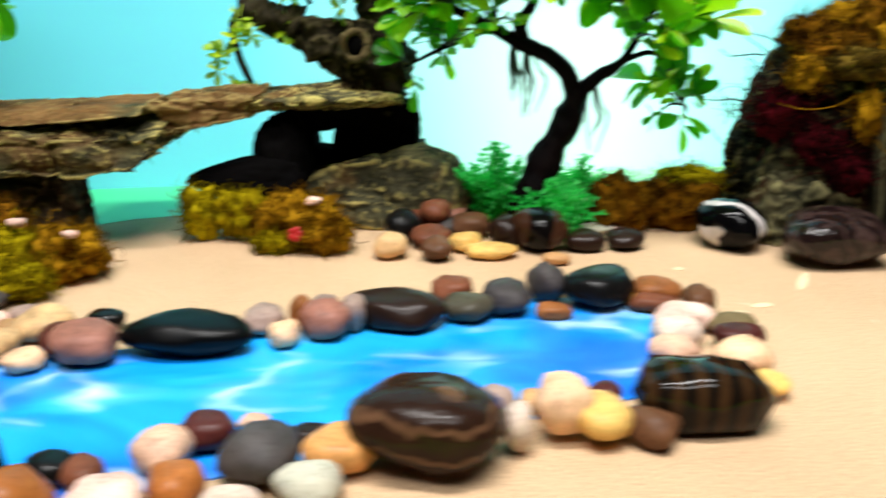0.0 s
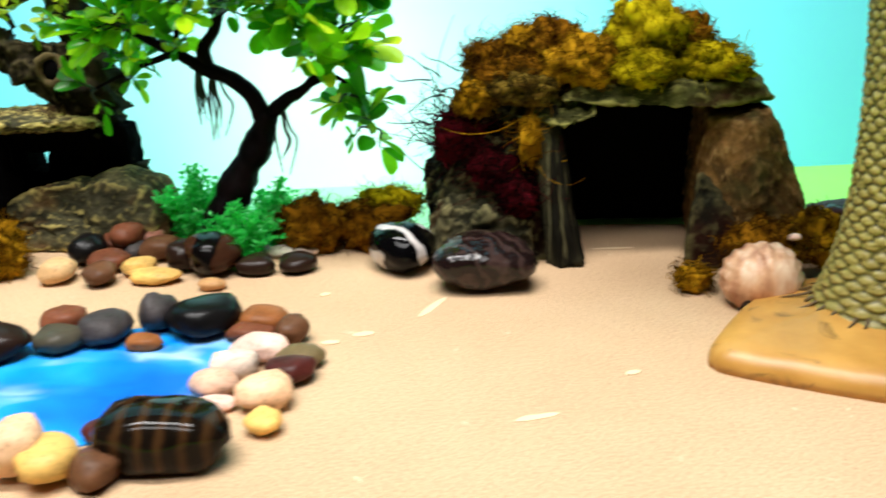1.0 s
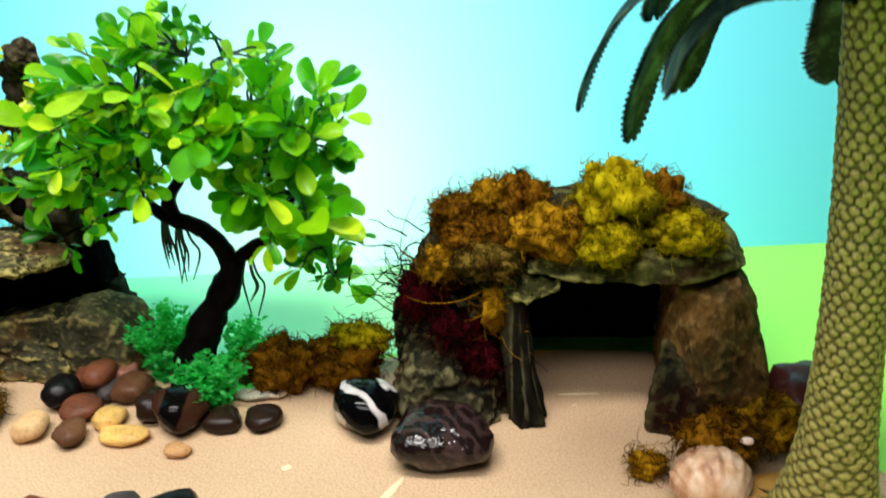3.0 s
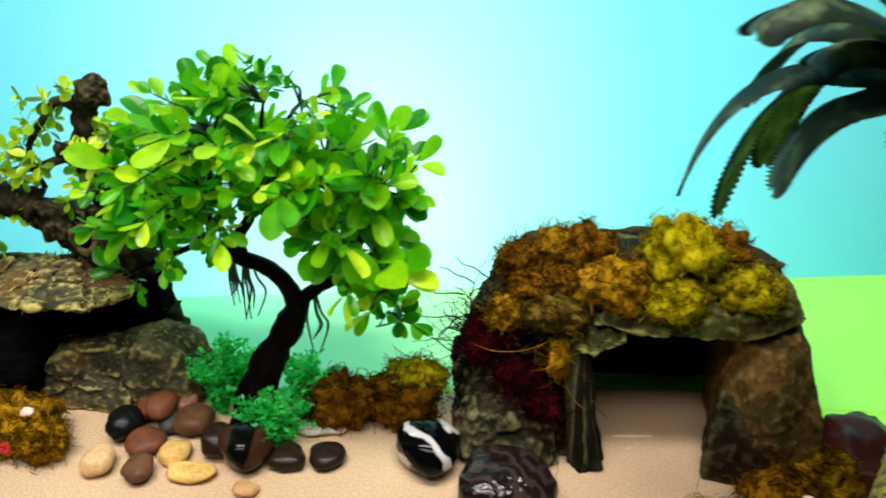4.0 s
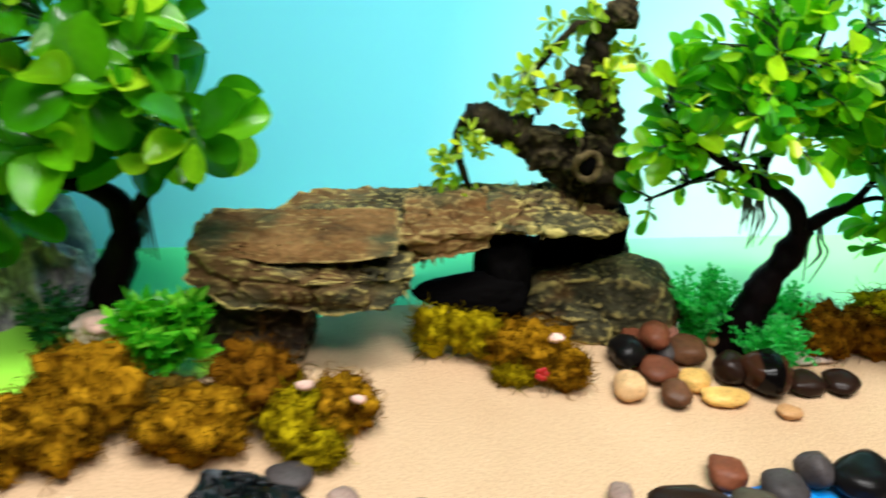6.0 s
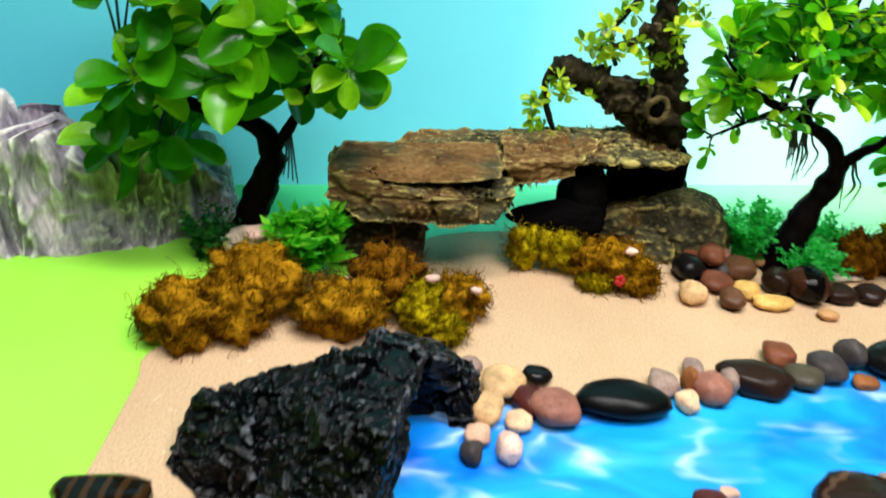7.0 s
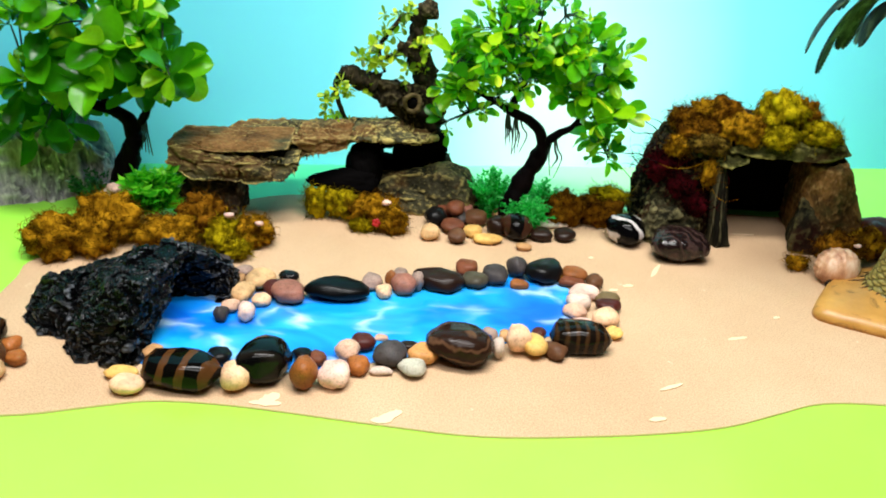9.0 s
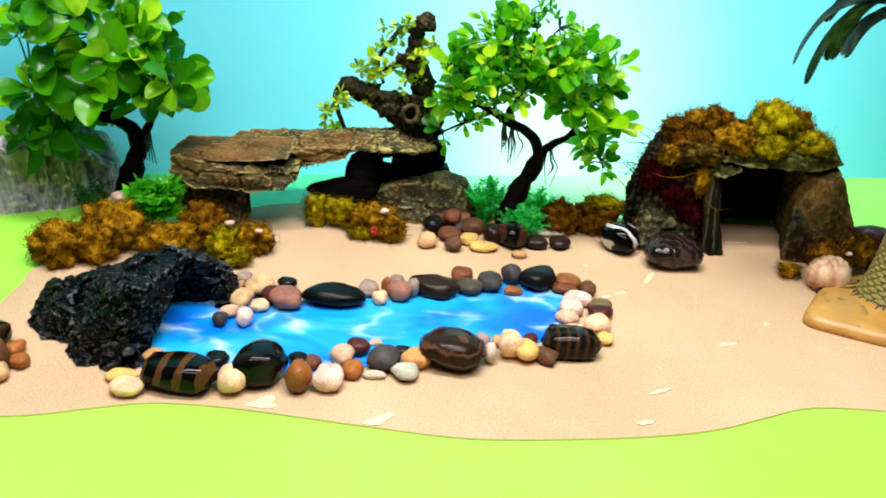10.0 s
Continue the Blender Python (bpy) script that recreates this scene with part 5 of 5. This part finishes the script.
part("limb", tube(rell((-0.330, 0.662, 0.114, 0.0055), (-0.326, 0.665, 0.15, 0.0044), (-0.318, 0.667, 0.21, 0.0025)), 7, 9, 0.3, 9), TRUNK, broad)
BROAD_LEAVES = set_material([leaf_mesh("leaf_broad", 0.045, 0.028, 0.45, -0.18, 1.1), leaf_mesh("leaf_broad_round", 0.041, 0.029, 0.6, -0.3, 1.05), leaf_mesh("leaf_broad_flat", 0.042, 0.023, 0.4, 0.10, 1.1)], LEAF_BIG)
spots = []
forks = [Vector(p) for p in rell((-0.41, 0.65, 0.155), (-0.375, 0.655, 0.130), (-0.255, 0.66, 0.18), (-0.318, 0.667, 0.21), (-0.345, 0.66, 0.118), (-0.268, 0.66, 0.140))]
for x, z, r, n in ((-0.398, 0.205, 0.022, 4), (-0.358, 0.235, 0.028, 6), (-0.312, 0.240, 0.032, 7), (-0.268, 0.210, 0.024, 7), (-0.244, 0.176, 0.018, 6), (-0.345, 0.188, 0.032, 9), (-0.300, 0.178, 0.030, 8), (-0.385, 0.150, 0.018, 4), (-0.408, 0.112, 0.014, 4), (-0.378, 0.106, 0.014, 4), (-0.272, 0.156, 0.014, 4), (-0.335, 0.148, 0.016, 4)):
    for k in range(n):
        a, w = rnd.uniform(0, 2 * math.pi), r * math.sqrt(rnd.random())
        e = Vector(rell((x + w * math.cos(a), 0.652 + rnd.gauss(0, 0.026), z + w * math.sin(a)))[0])
        s = min(forks, key=lambda q: (q - e).length)
        out = ((e - s).normalized() + Vector((0, -0.35, 0.15 if z > 0.12 else -0.25))).normalized()
        part("twig", tube([(*s, 0.0015), (*((s + e) / 2 + Vector((0, 0, 0.005))), 0.0012), (*e, 0.0009)], 4, 5), TWIG, broad)
        side = out.cross(Vector((rnd.gauss(0, 1), rnd.gauss(0, 1), rnd.gauss(0, 1)))).normalized()
        count = rnd.randint(4, 6)
        for j in range(count):
            side = Matrix.Rotation(2 * math.pi / count + rnd.uniform(-0.2, 0.2), 3, out) @ side
            spots.append((e, out * rnd.uniform(0.35, 0.9) + side, rnd.choice((0.6, 0.75, 0.9, 1.0, 1.1))))
spots.sort(key=lambda q: q[0].y)
set_leaves(broad, BROAD_LEAVES, spots[:300], rnd)
if spots[300:]:
    joined_leaves(broad, BROAD_LEAVES, spots[300:], rnd)
part("root_block", lump(rell((-0.312, 0.636, 0.010))[0], (0.024, 0.020, 0.018), 44, 0.5, 0.2, 1.6, 4, flat=0.0), PEB["chalk"], broad, "pale stone-like foot of the trunk")
for k in range(4):
    o = 0.002 * k
    part("hanging_root", tube(rell((-0.288 + o, 0.66, 0.105, 0.001), (-0.285 + o, 0.655, 0.088, 0.0009), (-0.288 + 2 * o, 0.655, 0.068 - o, 0.0006)), 4, 5), ROOT, broad)

# driftwood stump with small yellow leaves
rnd = random.Random(13)
SX, SY = 0.047, 0.745
stump = thing("driftwood_tree", SX, SY, -0.003, "gnarled brown driftwood stump with small yellow-green leaves", "tree")


def rels(*pts):
    return [(p[0] - SX, p[1] - SY, p[2] + 0.003, *p[3:]) for p in pts]


part("trunk", tube(rels((0.062, 0.745, -0.003, 0.026), (0.056, 0.745, 0.040, 0.019), (0.044, 0.742, 0.080, 0.017), (0.046, 0.740, 0.114, 0.018), (0.040, 0.738, 0.150, 0.015), (0.031, 0.738, 0.178, 0.0125), (0.027, 0.738, 0.206, 0.0095), (0.029, 0.738, 0.226, 0.0095), (0.033, 0.738, 0.235, 0.009)), 12, 24, 0.6, 10, None, 90), BARK, stump, "gnarled brown trunk with a knot")
part("top_knob", crag(rels((0.025, 0.732, 0.224), (0.053, 0.732, 0.228), (0.051, 0.732, 0.246), (0.027, 0.730, 0.244), (0.039, 0.720, 0.236), (0.039, 0.750, 0.238), (0.041, 0.735, 0.252)), 0.0022, 0.0022, 0.008, 0.0012, soft=3, seed=51), BARK, stump, "broken knob at the trunk's top")
part("side_stub", crag(rels((0.002, 0.730, 0.186), (0.006, 0.728, 0.202), (0.022, 0.726, 0.200), (0.030, 0.735, 0.184), (0.016, 0.724, 0.180), (0.016, 0.745, 0.190)), 0.0022, 0.002, 0.008, 0.0012, soft=3, seed=52), BARK, stump)
part("burl", crag(rels((-0.034, 0.732, 0.152), (-0.030, 0.730, 0.134), (-0.012, 0.726, 0.120), (0.006, 0.728, 0.106), (0.020, 0.728, 0.095), (0.040, 0.730, 0.090), (0.052, 0.738, 0.112), (0.048, 0.732, 0.148), (0.020, 0.718, 0.150), (0.020, 0.716, 0.122), (-0.012, 0.722, 0.148), (0.000, 0.745, 0.150), (0.000, 0.750, 0.125), (0.020, 0.752, 0.105)), 0.0024, 0.0040, 0.020, 0.0018, soft=4, seed=47), BARK, stump, "thick knotted burl")
part("limb", tube(rels((-0.020, 0.735, 0.143, 0.014), (-0.034, 0.733, 0.150, 0.0125), (-0.048, 0.731, 0.154, 0.0115), (-0.059, 0.730, 0.156, 0.0105), (-0.064, 0.729, 0.156, 0.007)), 10, 18, 0.6, 11, None, 120), BARK, stump)
ring = [(0.0265 + 0.0092 * math.cos(a * 0.5236), 0.7075 + 0.002 * math.sin(a * 1.1), 0.131 + 0.0100 * math.sin(a * 0.5236), 0.0030) for a in range(13)]
part("knot", tube(rels(*ring), 4, 9, 0.4, 12, None, 200), KNOT_WOOD, stump, "pale ring round the knot hole")
# shade of the knot hole, made as a solid black lump
part("hollow", lump(rels((0.0265, 0.711, 0.131))[0], (0.0088, 0.0055, 0.0095), 3, 1.0, 0.1, 1, 3), SHADE_AND_LOBE, stump, "black lump painted as the knot hole's shade")
part("limb", tube(rels((0.032, 0.735, 0.220, 0.005), (0.013, 0.733, 0.229, 0.0030), (-0.004, 0.733, 0.211, 0.0028), (-0.016, 0.733, 0.193, 0.0026), (-0.016, 0.733, 0.176, 0.0022), (-0.010, 0.733, 0.160, 0.0022)), 6, 8, 0.4, 13), BARK, stump)
part("limb", tube(rels((-0.060, 0.730, 0.156, 0.006), (-0.070, 0.730, 0.142, 0.0034), (-0.066, 0.730, 0.120, 0.0030), (-0.057, 0.730, 0.098, 0.0018)), 6, 8, 0.4, 14), BARK, stump)
part("limb", tube(rels((0.012, 0.733, 0.186, 0.004), (-0.010, 0.732, 0.178, 0.0028), (-0.032, 0.731, 0.174, 0.0022)), 6, 8, 0.4, 15), BARK, stump)
BUDS = set_material([leaf_mesh("leaf_bud", 0.0125, 0.0065, 0.3, -0.1, 1.2), leaf_mesh("leaf_bud_slim", 0.013, 0.0045, 0.2, 0.1, 1.2)], LEAF_SMALL)
spots = []
for (x, z), r, n in (((0.019, 0.236), 0.009, 11), ((0.003, 0.223), 0.009, 10), ((-0.009, 0.210), 0.009, 11), ((-0.019, 0.198), 0.009, 12), ((-0.032, 0.178), 0.011, 13), ((-0.017, 0.179), 0.010, 10), ((-0.002, 0.176), 0.010, 10), ((0.013, 0.163), 0.010, 11), ((0.031, 0.168), 0.009, 9), ((-0.052, 0.149), 0.014, 19), ((-0.036, 0.148), 0.012, 13), ((-0.080, 0.132), 0.009, 11), ((-0.082, 0.118), 0.007, 6), ((-0.072, 0.094), 0.009, 12), ((-0.056, 0.090), 0.009, 12), ((0.051, 0.207), 0.012, 13), ((0.035, 0.196), 0.010, 9), ((0.045, 0.217), 0.008, 6)):
    for k in range(max(2, n // 3)):
        p = Vector(rels((x + rnd.gauss(0, r * 0.7), 0.724 + rnd.gauss(0, 0.009), z + rnd.gauss(0, r * 0.6)))[0])
        out = Vector((rnd.gauss(0, 0.6), rnd.gauss(0, 0.5) - 0.8, rnd.gauss(0, 0.5) + 0.3)).normalized()
        side = out.cross(Vector((rnd.gauss(0, 1), rnd.gauss(0, 1), rnd.gauss(0, 1)))).normalized()
        for j in range(6):
            side = Matrix.Rotation(1.05 + rnd.uniform(-0.15, 0.15), 3, out) @ side
            spots.append((p, side + out * rnd.uniform(0.2, 0.6), rnd.uniform(0.6, 1.1)))
rnd.shuffle(spots)
set_leaves(stump, BUDS, spots[:300], rnd)
joined_leaves(stump, BUDS, spots[300:], rnd, LEAF_SMALL_FAR)


# small feathery plants
def feathery(x, y, z, r, h, stems, material, seed, label, size=0.004, thin=0.45):
    rnd = random.Random(seed)
    verts, faces = [], []
    for _ in range(stems):
        th, lean = rnd.uniform(0, 2 * math.pi), rnd.uniform(0.0, 1.0)
        p = Vector((0.25 * r * math.cos(th), 0.25 * r * math.sin(th), 0))
        tip = Vector((r * lean * math.cos(th), r * lean * math.sin(th), h * rnd.uniform(0.6, 1.0) * (1 - 0.35 * lean)))
        steps = max(6, int((tip - p).length / 0.0032))
        for k in range(steps + 1):
            u = k / steps
            q = p.lerp(tip, u) + Vector((0, 0, 0.15 * h * math.sin(math.pi * u) * lean))
            for j in range(3):
                a = rnd.uniform(0, 2 * math.pi)
                d = Vector((math.cos(a), math.sin(a), rnd.uniform(-0.1, 0.8))).normalized()
                s = d.cross(Vector((rnd.gauss(0, 1), rnd.gauss(0, 1), rnd.gauss(0, 1)))).normalized()
                ln = size * rnd.uniform(0.7, 1.4) * (1.1 - 0.4 * u)
                w = ln * thin * 0.5
                i = len(verts)
                verts += [tuple(q), tuple(q + d * ln * 0.5 + s * w), tuple(q + d * ln), tuple(q + d * ln * 0.5 - s * w)]
                faces.append((i, i + 1, i + 2, i + 3))
    me = bpy.data.meshes.new("fern")
    me.from_pydata(verts, [], faces)
    ob = mesh_part("small_plant", me, material, smooth=False)
    ob.location = (x, y, z)
    return tagged(ob, label, "plant", "small plants")


FEATHER = "feathery emerald-green plastic plant at the tree foot"
feathery(0.130, 0.690, 0.0, 0.034, 0.066, 60, FERN, 1, FEATHER, 0.006, 0.55)
feathery(0.172, 0.655, 0.0, 0.036, 0.046, 64, FERN, 2, FEATHER, 0.006, 0.55)
feathery(0.195, 0.690, 0.0, 0.030, 0.054, 50, FERN, 3, FEATHER, 0.006, 0.55)
feathery(-0.255, 0.598, 0.020, 0.036, 0.056, 20, SHRUB, 4, "bright green leafy plastic plant on the bridge post", 0.019, 0.42)
feathery(-0.345, 0.635, -0.003, 0.034, 0.052, 34, SHRUB_DARK, 5, "dark green feathery plastic plant at the tree foot", 0.007)


# ---- palm ----
def palm_trunk_mat():
    m = Mat("palm_trunk", 0.5)
    m.coords(shifted=False)
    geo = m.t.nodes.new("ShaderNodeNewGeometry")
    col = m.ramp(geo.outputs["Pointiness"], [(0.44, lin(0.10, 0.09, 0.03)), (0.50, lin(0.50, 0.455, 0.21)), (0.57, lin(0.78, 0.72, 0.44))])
    col = m.mix(0.6, col, m.ramp(m.noise(60, 4), [(0.3, (0.6, 0.6, 0.55)), (0.65, (1.1, 1.1, 1.0))]), "MULTIPLY")
    return m.base(col)


def palm_base_mat():
    m = Mat("palm_base", 0.4)
    m.coords(shifted=False)
    col = m.ramp(m.noise(25, 4), [(0.3, lin(0.66, 0.47, 0.20)), (0.7, lin(0.80, 0.60, 0.30))])
    col = m.mix(m.ramp(m.noise(45, 4, 0.6, 1.0), [(0.60, (0, 0, 0)), (0.75, (1, 1, 1))]), col, lin(0.36, 0.26, 0.13))
    m.bump(m.noise(120, 3), 0.2, 0.001)
    return m.base(col)


def frond_mat():
    m = Mat("palm_frond", 0.45)
    m.coords()
    col = m.ramp(m.noise(60, 4), [(0.3, lin(0.04, 0.07, 0.03)), (0.5, lin(0.13, 0.19, 0.095)), (0.7, lin(0.46, 0.54, 0.36))])
    m.bump(m.noise(300, 3), 0.3, 0.001)
    return m.base(col)


PX, PY = 0.558, 0.522
palm = thing("toy_palm", PX, PY, 0.0, "toy palm tree with scaly olive trunk on a sandy oval base", "palm tree")
bm = bmesh.new()
prof = [(1.0, 0.0), (1.0, 0.004), (0.985, 0.008), (0.93, 0.012), (0.80, 0.014), (0.60, 0.0155), (0.40, 0.018), (0.20, 0.021)]
grid = []
rim_line = spline([(-0.098, -0.040), (-0.088, -0.052), (-0.030, -0.078), (-0.010, -0.080), (0.050, -0.062), (0.094, -0.020), (0.096, 0.004), (0.050, 0.064), (0.030, 0.072), (-0.020, 0.060), (-0.056, 0.030), (-0.092, -0.024), (-0.098, -0.040)], 5)[:-1]
seg = len(rim_line)
for s, z in prof:
    row = []
    for q in rim_line:
        x, y = q[0] * s, q[1] * s
        dz = 0.0012 * noise.noise(Vector((x * 60, y * 60, 1))) if z > 0.006 else 0
        row.append(bm.verts.new((x, y, z + dz)))
    grid.append(row)
for a, b in zip(grid, grid[1:]):
    for k in range(seg):
        bm.faces.new((a[k], a[(k + 1) % seg], b[(k + 1) % seg], b[k]))
bm.faces.new(grid[-1])
bm.faces.new(list(reversed(grid[0])))
bmesh.ops.recalc_face_normals(bm, faces=bm.faces)
part("base", bm, palm_base_mat(), palm, "smooth ochre sand-like base with rounded corners")
part("root_hole", lump((0.004, -0.048, 0.0145), (0.014, 0.009, 0.0028), 5, 1.0, 0.25, 2.0, 3), Mat("root_shadow", 0.8, 0.05).base(lin(0.13, 0.08, 0.03)), palm, "dark bristly root mark")

bm = bmesh.new()
HT, NR, NS = 0.300, 400, 180
grid = []
for i in range(NR + 1):
    z = HT * i / NR
    u = z / HT
    r = 0.0130 + 0.0240 * math.exp(-z / 0.050)
    row = []
    for k in range(NS):
        a = 2 * math.pi * k / NS
        rr = r + 0.0003 * noise.noise(Vector((a * 9, z * 700, 0)))
        for j in (math.floor(z / 0.0043), math.floor(z / 0.0043) + 1):
            p = a * 15 / (2 * math.pi) + 0.5 * (j % 2)
            col = math.floor(p) % 15
            jx, jz = 0.12 * noise.cell(Vector((col + 0.5, j + 0.5, 0.5))), 0.16 * noise.cell(Vector((col + 0.5, j + 0.5, 7.5)))
            du, dv = (p - math.floor(p) - 0.5 - jx) / 0.46, (z / 0.0043 - j - jz) / 0.62
            rr += 0.0016 * max(0.0, 1 - du * du - dv * dv) ** 0.7
        row.append(bm.verts.new((rr * math.cos(a) - 0.030 * u ** 1.5 + 0.005, rr * math.sin(a), 0.014 + z)))
    grid.append(row)
for a, b in zip(grid, grid[1:]):
    for k in range(NS):
        bm.faces.new((a[k], a[(k + 1) % NS], b[(k + 1) % NS], b[k]))
bm.faces.new(grid[-1])
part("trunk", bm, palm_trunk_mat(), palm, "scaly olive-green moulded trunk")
rnd = random.Random(4)
PALM_ROOT = Mat("palm_root", 0.6).base(lin(0.32, 0.24, 0.10))
for k in range(26):
    a = 2 * math.pi * k / 26 + rnd.uniform(-0.1, 0.1)
    g = rnd.uniform(0.82, 1.02)
    c, s = math.cos(a), math.sin(a)
    part("root", tube([(0.005 + 0.032 * c, 0.032 * s, 0.022, 0.0011), (0.005 + 0.038 * c, 0.038 * s, 0.0185, 0.0009), (0.005 + 0.046 * c * g, 0.044 * s * g, 0.0162, 0.0007), (0.005 + 0.052 * c * g, 0.049 * s * g, 0.0145, 0.0003)], 4, 7), PALM_ROOT, palm)
FROND = frond_mat()


def frond(yaw, length, rise, drop, width, seed):
    """An arching moulded frond, folded along its rib, with toothed edges."""
    rnd = random.Random(seed)
    bm = bmesh.new()
    n = 150
    rows = []
    for i in range(n + 1):
        u = i / n
        x = length * (1 - (1 - u) ** 1.25) * (1 - 0.12 * u * u)
        z = rise * math.sin(min(1.0, u * 1.25) * math.pi * 0.5) - drop * u ** 3.0
        w = width * min(1.0, 0.40 + 1.6 * u) * (1 if u < 0.90 else math.sqrt(max(0.05, 1 - ((u - 0.90) / 0.10) ** 2)))
        tooth = 0.88 if i % 2 else rnd.uniform(0.95, 1.04)
        lean = 0.0017 if i % 2 == 0 else -0.0006
        rows.append([bm.verts.new(p) for p in (
            (x + lean, -w * tooth, z - w * 0.34 * tooth), (x, -w * 0.55, z - w * 0.12), (x, 0, z + 0.002), (x, w * 0.55, z - w * 0.12), (x + lean, w * tooth, z - w * 0.34 * tooth))])
    for a, b in zip(rows, rows[1:]):
        for k in range(4):
            bm.faces.new((a[k], b[k], b[k + 1], a[k + 1]))
    bmesh.ops.solidify(bm, geom=bm.faces[:], thickness=0.0014)
    bm.transform(pose(-0.023, 0, HT + 0.010, 0, 0, yaw))
    return part("frond", bm, FROND, palm, smooth=False)


for i, (yaw, ln, rise, drop, w) in enumerate((
    (162, 0.140, 0.026, 0.084, 0.016), (139, 0.128, 0.024, 0.110, 0.015), (176, 0.096, 0.016, 0.058, 0.017), (182, 0.094, 0.034, 0.016, 0.017), (196, 0.140, 0.056, 0.020, 0.015), (168, 0.110, 0.064, 0.012, 0.015),
    (140, 0.120, 0.040, 0.060, 0.016), (120, 0.130, 0.025, 0.090, 0.016), (290, 0.110, 0.045, 0.040, 0.020), (335, 0.125, 0.030, 0.100, 0.020), (25, 0.130, 0.030, 0.100, 0.020),
    (75, 0.120, 0.030, 0.090, 0.020), (250, 0.090, 0.050, 0.020, 0.019), (300, 0.095, 0.060, 0.030, 0.018), (45, 0.10, 0.060, 0.03, 0.018))):
    frond(yaw, ln, rise, drop, w, i)


# ---- shell and small things ----
def shell_mat():
    m = Mat("shell_white", 0.45)
    m.coords((1, 1, 0.4), shifted=False)
    m.bump(m.noise(90, 4), 0.4, 0.001)
    return m.base(m.ramp(m.noise(70, 4), [(0.3, lin(0.60, 0.37, 0.25)), (0.5, lin(0.84, 0.65, 0.51)), (0.7, lin(0.95, 0.85, 0.75))]))


shell = thing("sea_shell", 0.513, 0.566, 0.0, "round ribbed pinkish-white barnacle shell on the sand", "shell")
bm = bmesh.new()
bmesh.ops.create_uvsphere(bm, u_segments=72, v_segments=28, radius=1.0)
for v in bm.verts:
    n = v.co.normalized()
    a = math.atan2(n.x, n.z)
    d = 1 + 0.045 * math.cos(a * 17) * (1 - n.y * n.y) + 0.05 * noise.noise(n * 2.0)
    v.co = Vector((n.x * 0.0240 * d, n.y * 0.021 * d, max(n.z * 0.0215 * d, -0.0185) + 0.0185))
part("body", bm, shell_mat(), shell)
part("opening", lump((-0.008, -0.0175, 0.005), (0.009, 0.005, 0.005), 3, 1, 0.15, 1.2, 3, flat=0.0), PEB["umber"], shell, "dark brown opening")

flower = thing("red_flower", -0.004, 0.610, 0.008, "tiny red flower tucked into the moss", "flower")
RED = Mat("petal_red", 0.5).base(lin(0.66, 0.06, 0.05))
for k in range(5):
    a = 2 * math.pi * k / 5
    part("petal", lump((0.0028 * math.cos(a), -0.004 + 0.001 * math.sin(a), 0.008 + 0.0028 * math.sin(a)), (0.0026, 0.0013, 0.0026), k, 1, 0.2, 1.5, 2), RED, flower)
part("stem", tube([(0, 0.004, 0.0, 0.0006), (0, 0, 0.004, 0.0006), (0, -0.003, 0.008, 0.0006)], 3, 5), TWIG, flower)

tagged(part("dark_stone", lump((0.600, 0.650, 0.018), (0.030, 0.035, 0.024), 61, 0.8, 0.2, 1.5, 4, flat=-0.003), PEB["maroon"]), "dark reddish stone behind the toy palm", "rock")
CHIP = PEB["white"]
for x, y, z, s in ((-0.158, 0.548, 0.040, 0.006), (-0.125, 0.545, 0.034, 0.005), (0.006, 0.625, 0.034, 0.006), (-0.300, 0.600, 0.040, 0.012), (-0.275, 0.605, 0.020, 0.012), (0.535, 0.578, 0.040, 0.004)):
    ob = part("stone_chip", lump((0, 0, 0), (s, s * 0.7, s * 0.55), int(1000 * abs(x)), 0.8, 0.3, 1.6, 2), CHIP)
    ob.location = (x, y, z)
    tagged(ob, "small white stone chip caught in the moss", "stone chip", "stone chips")
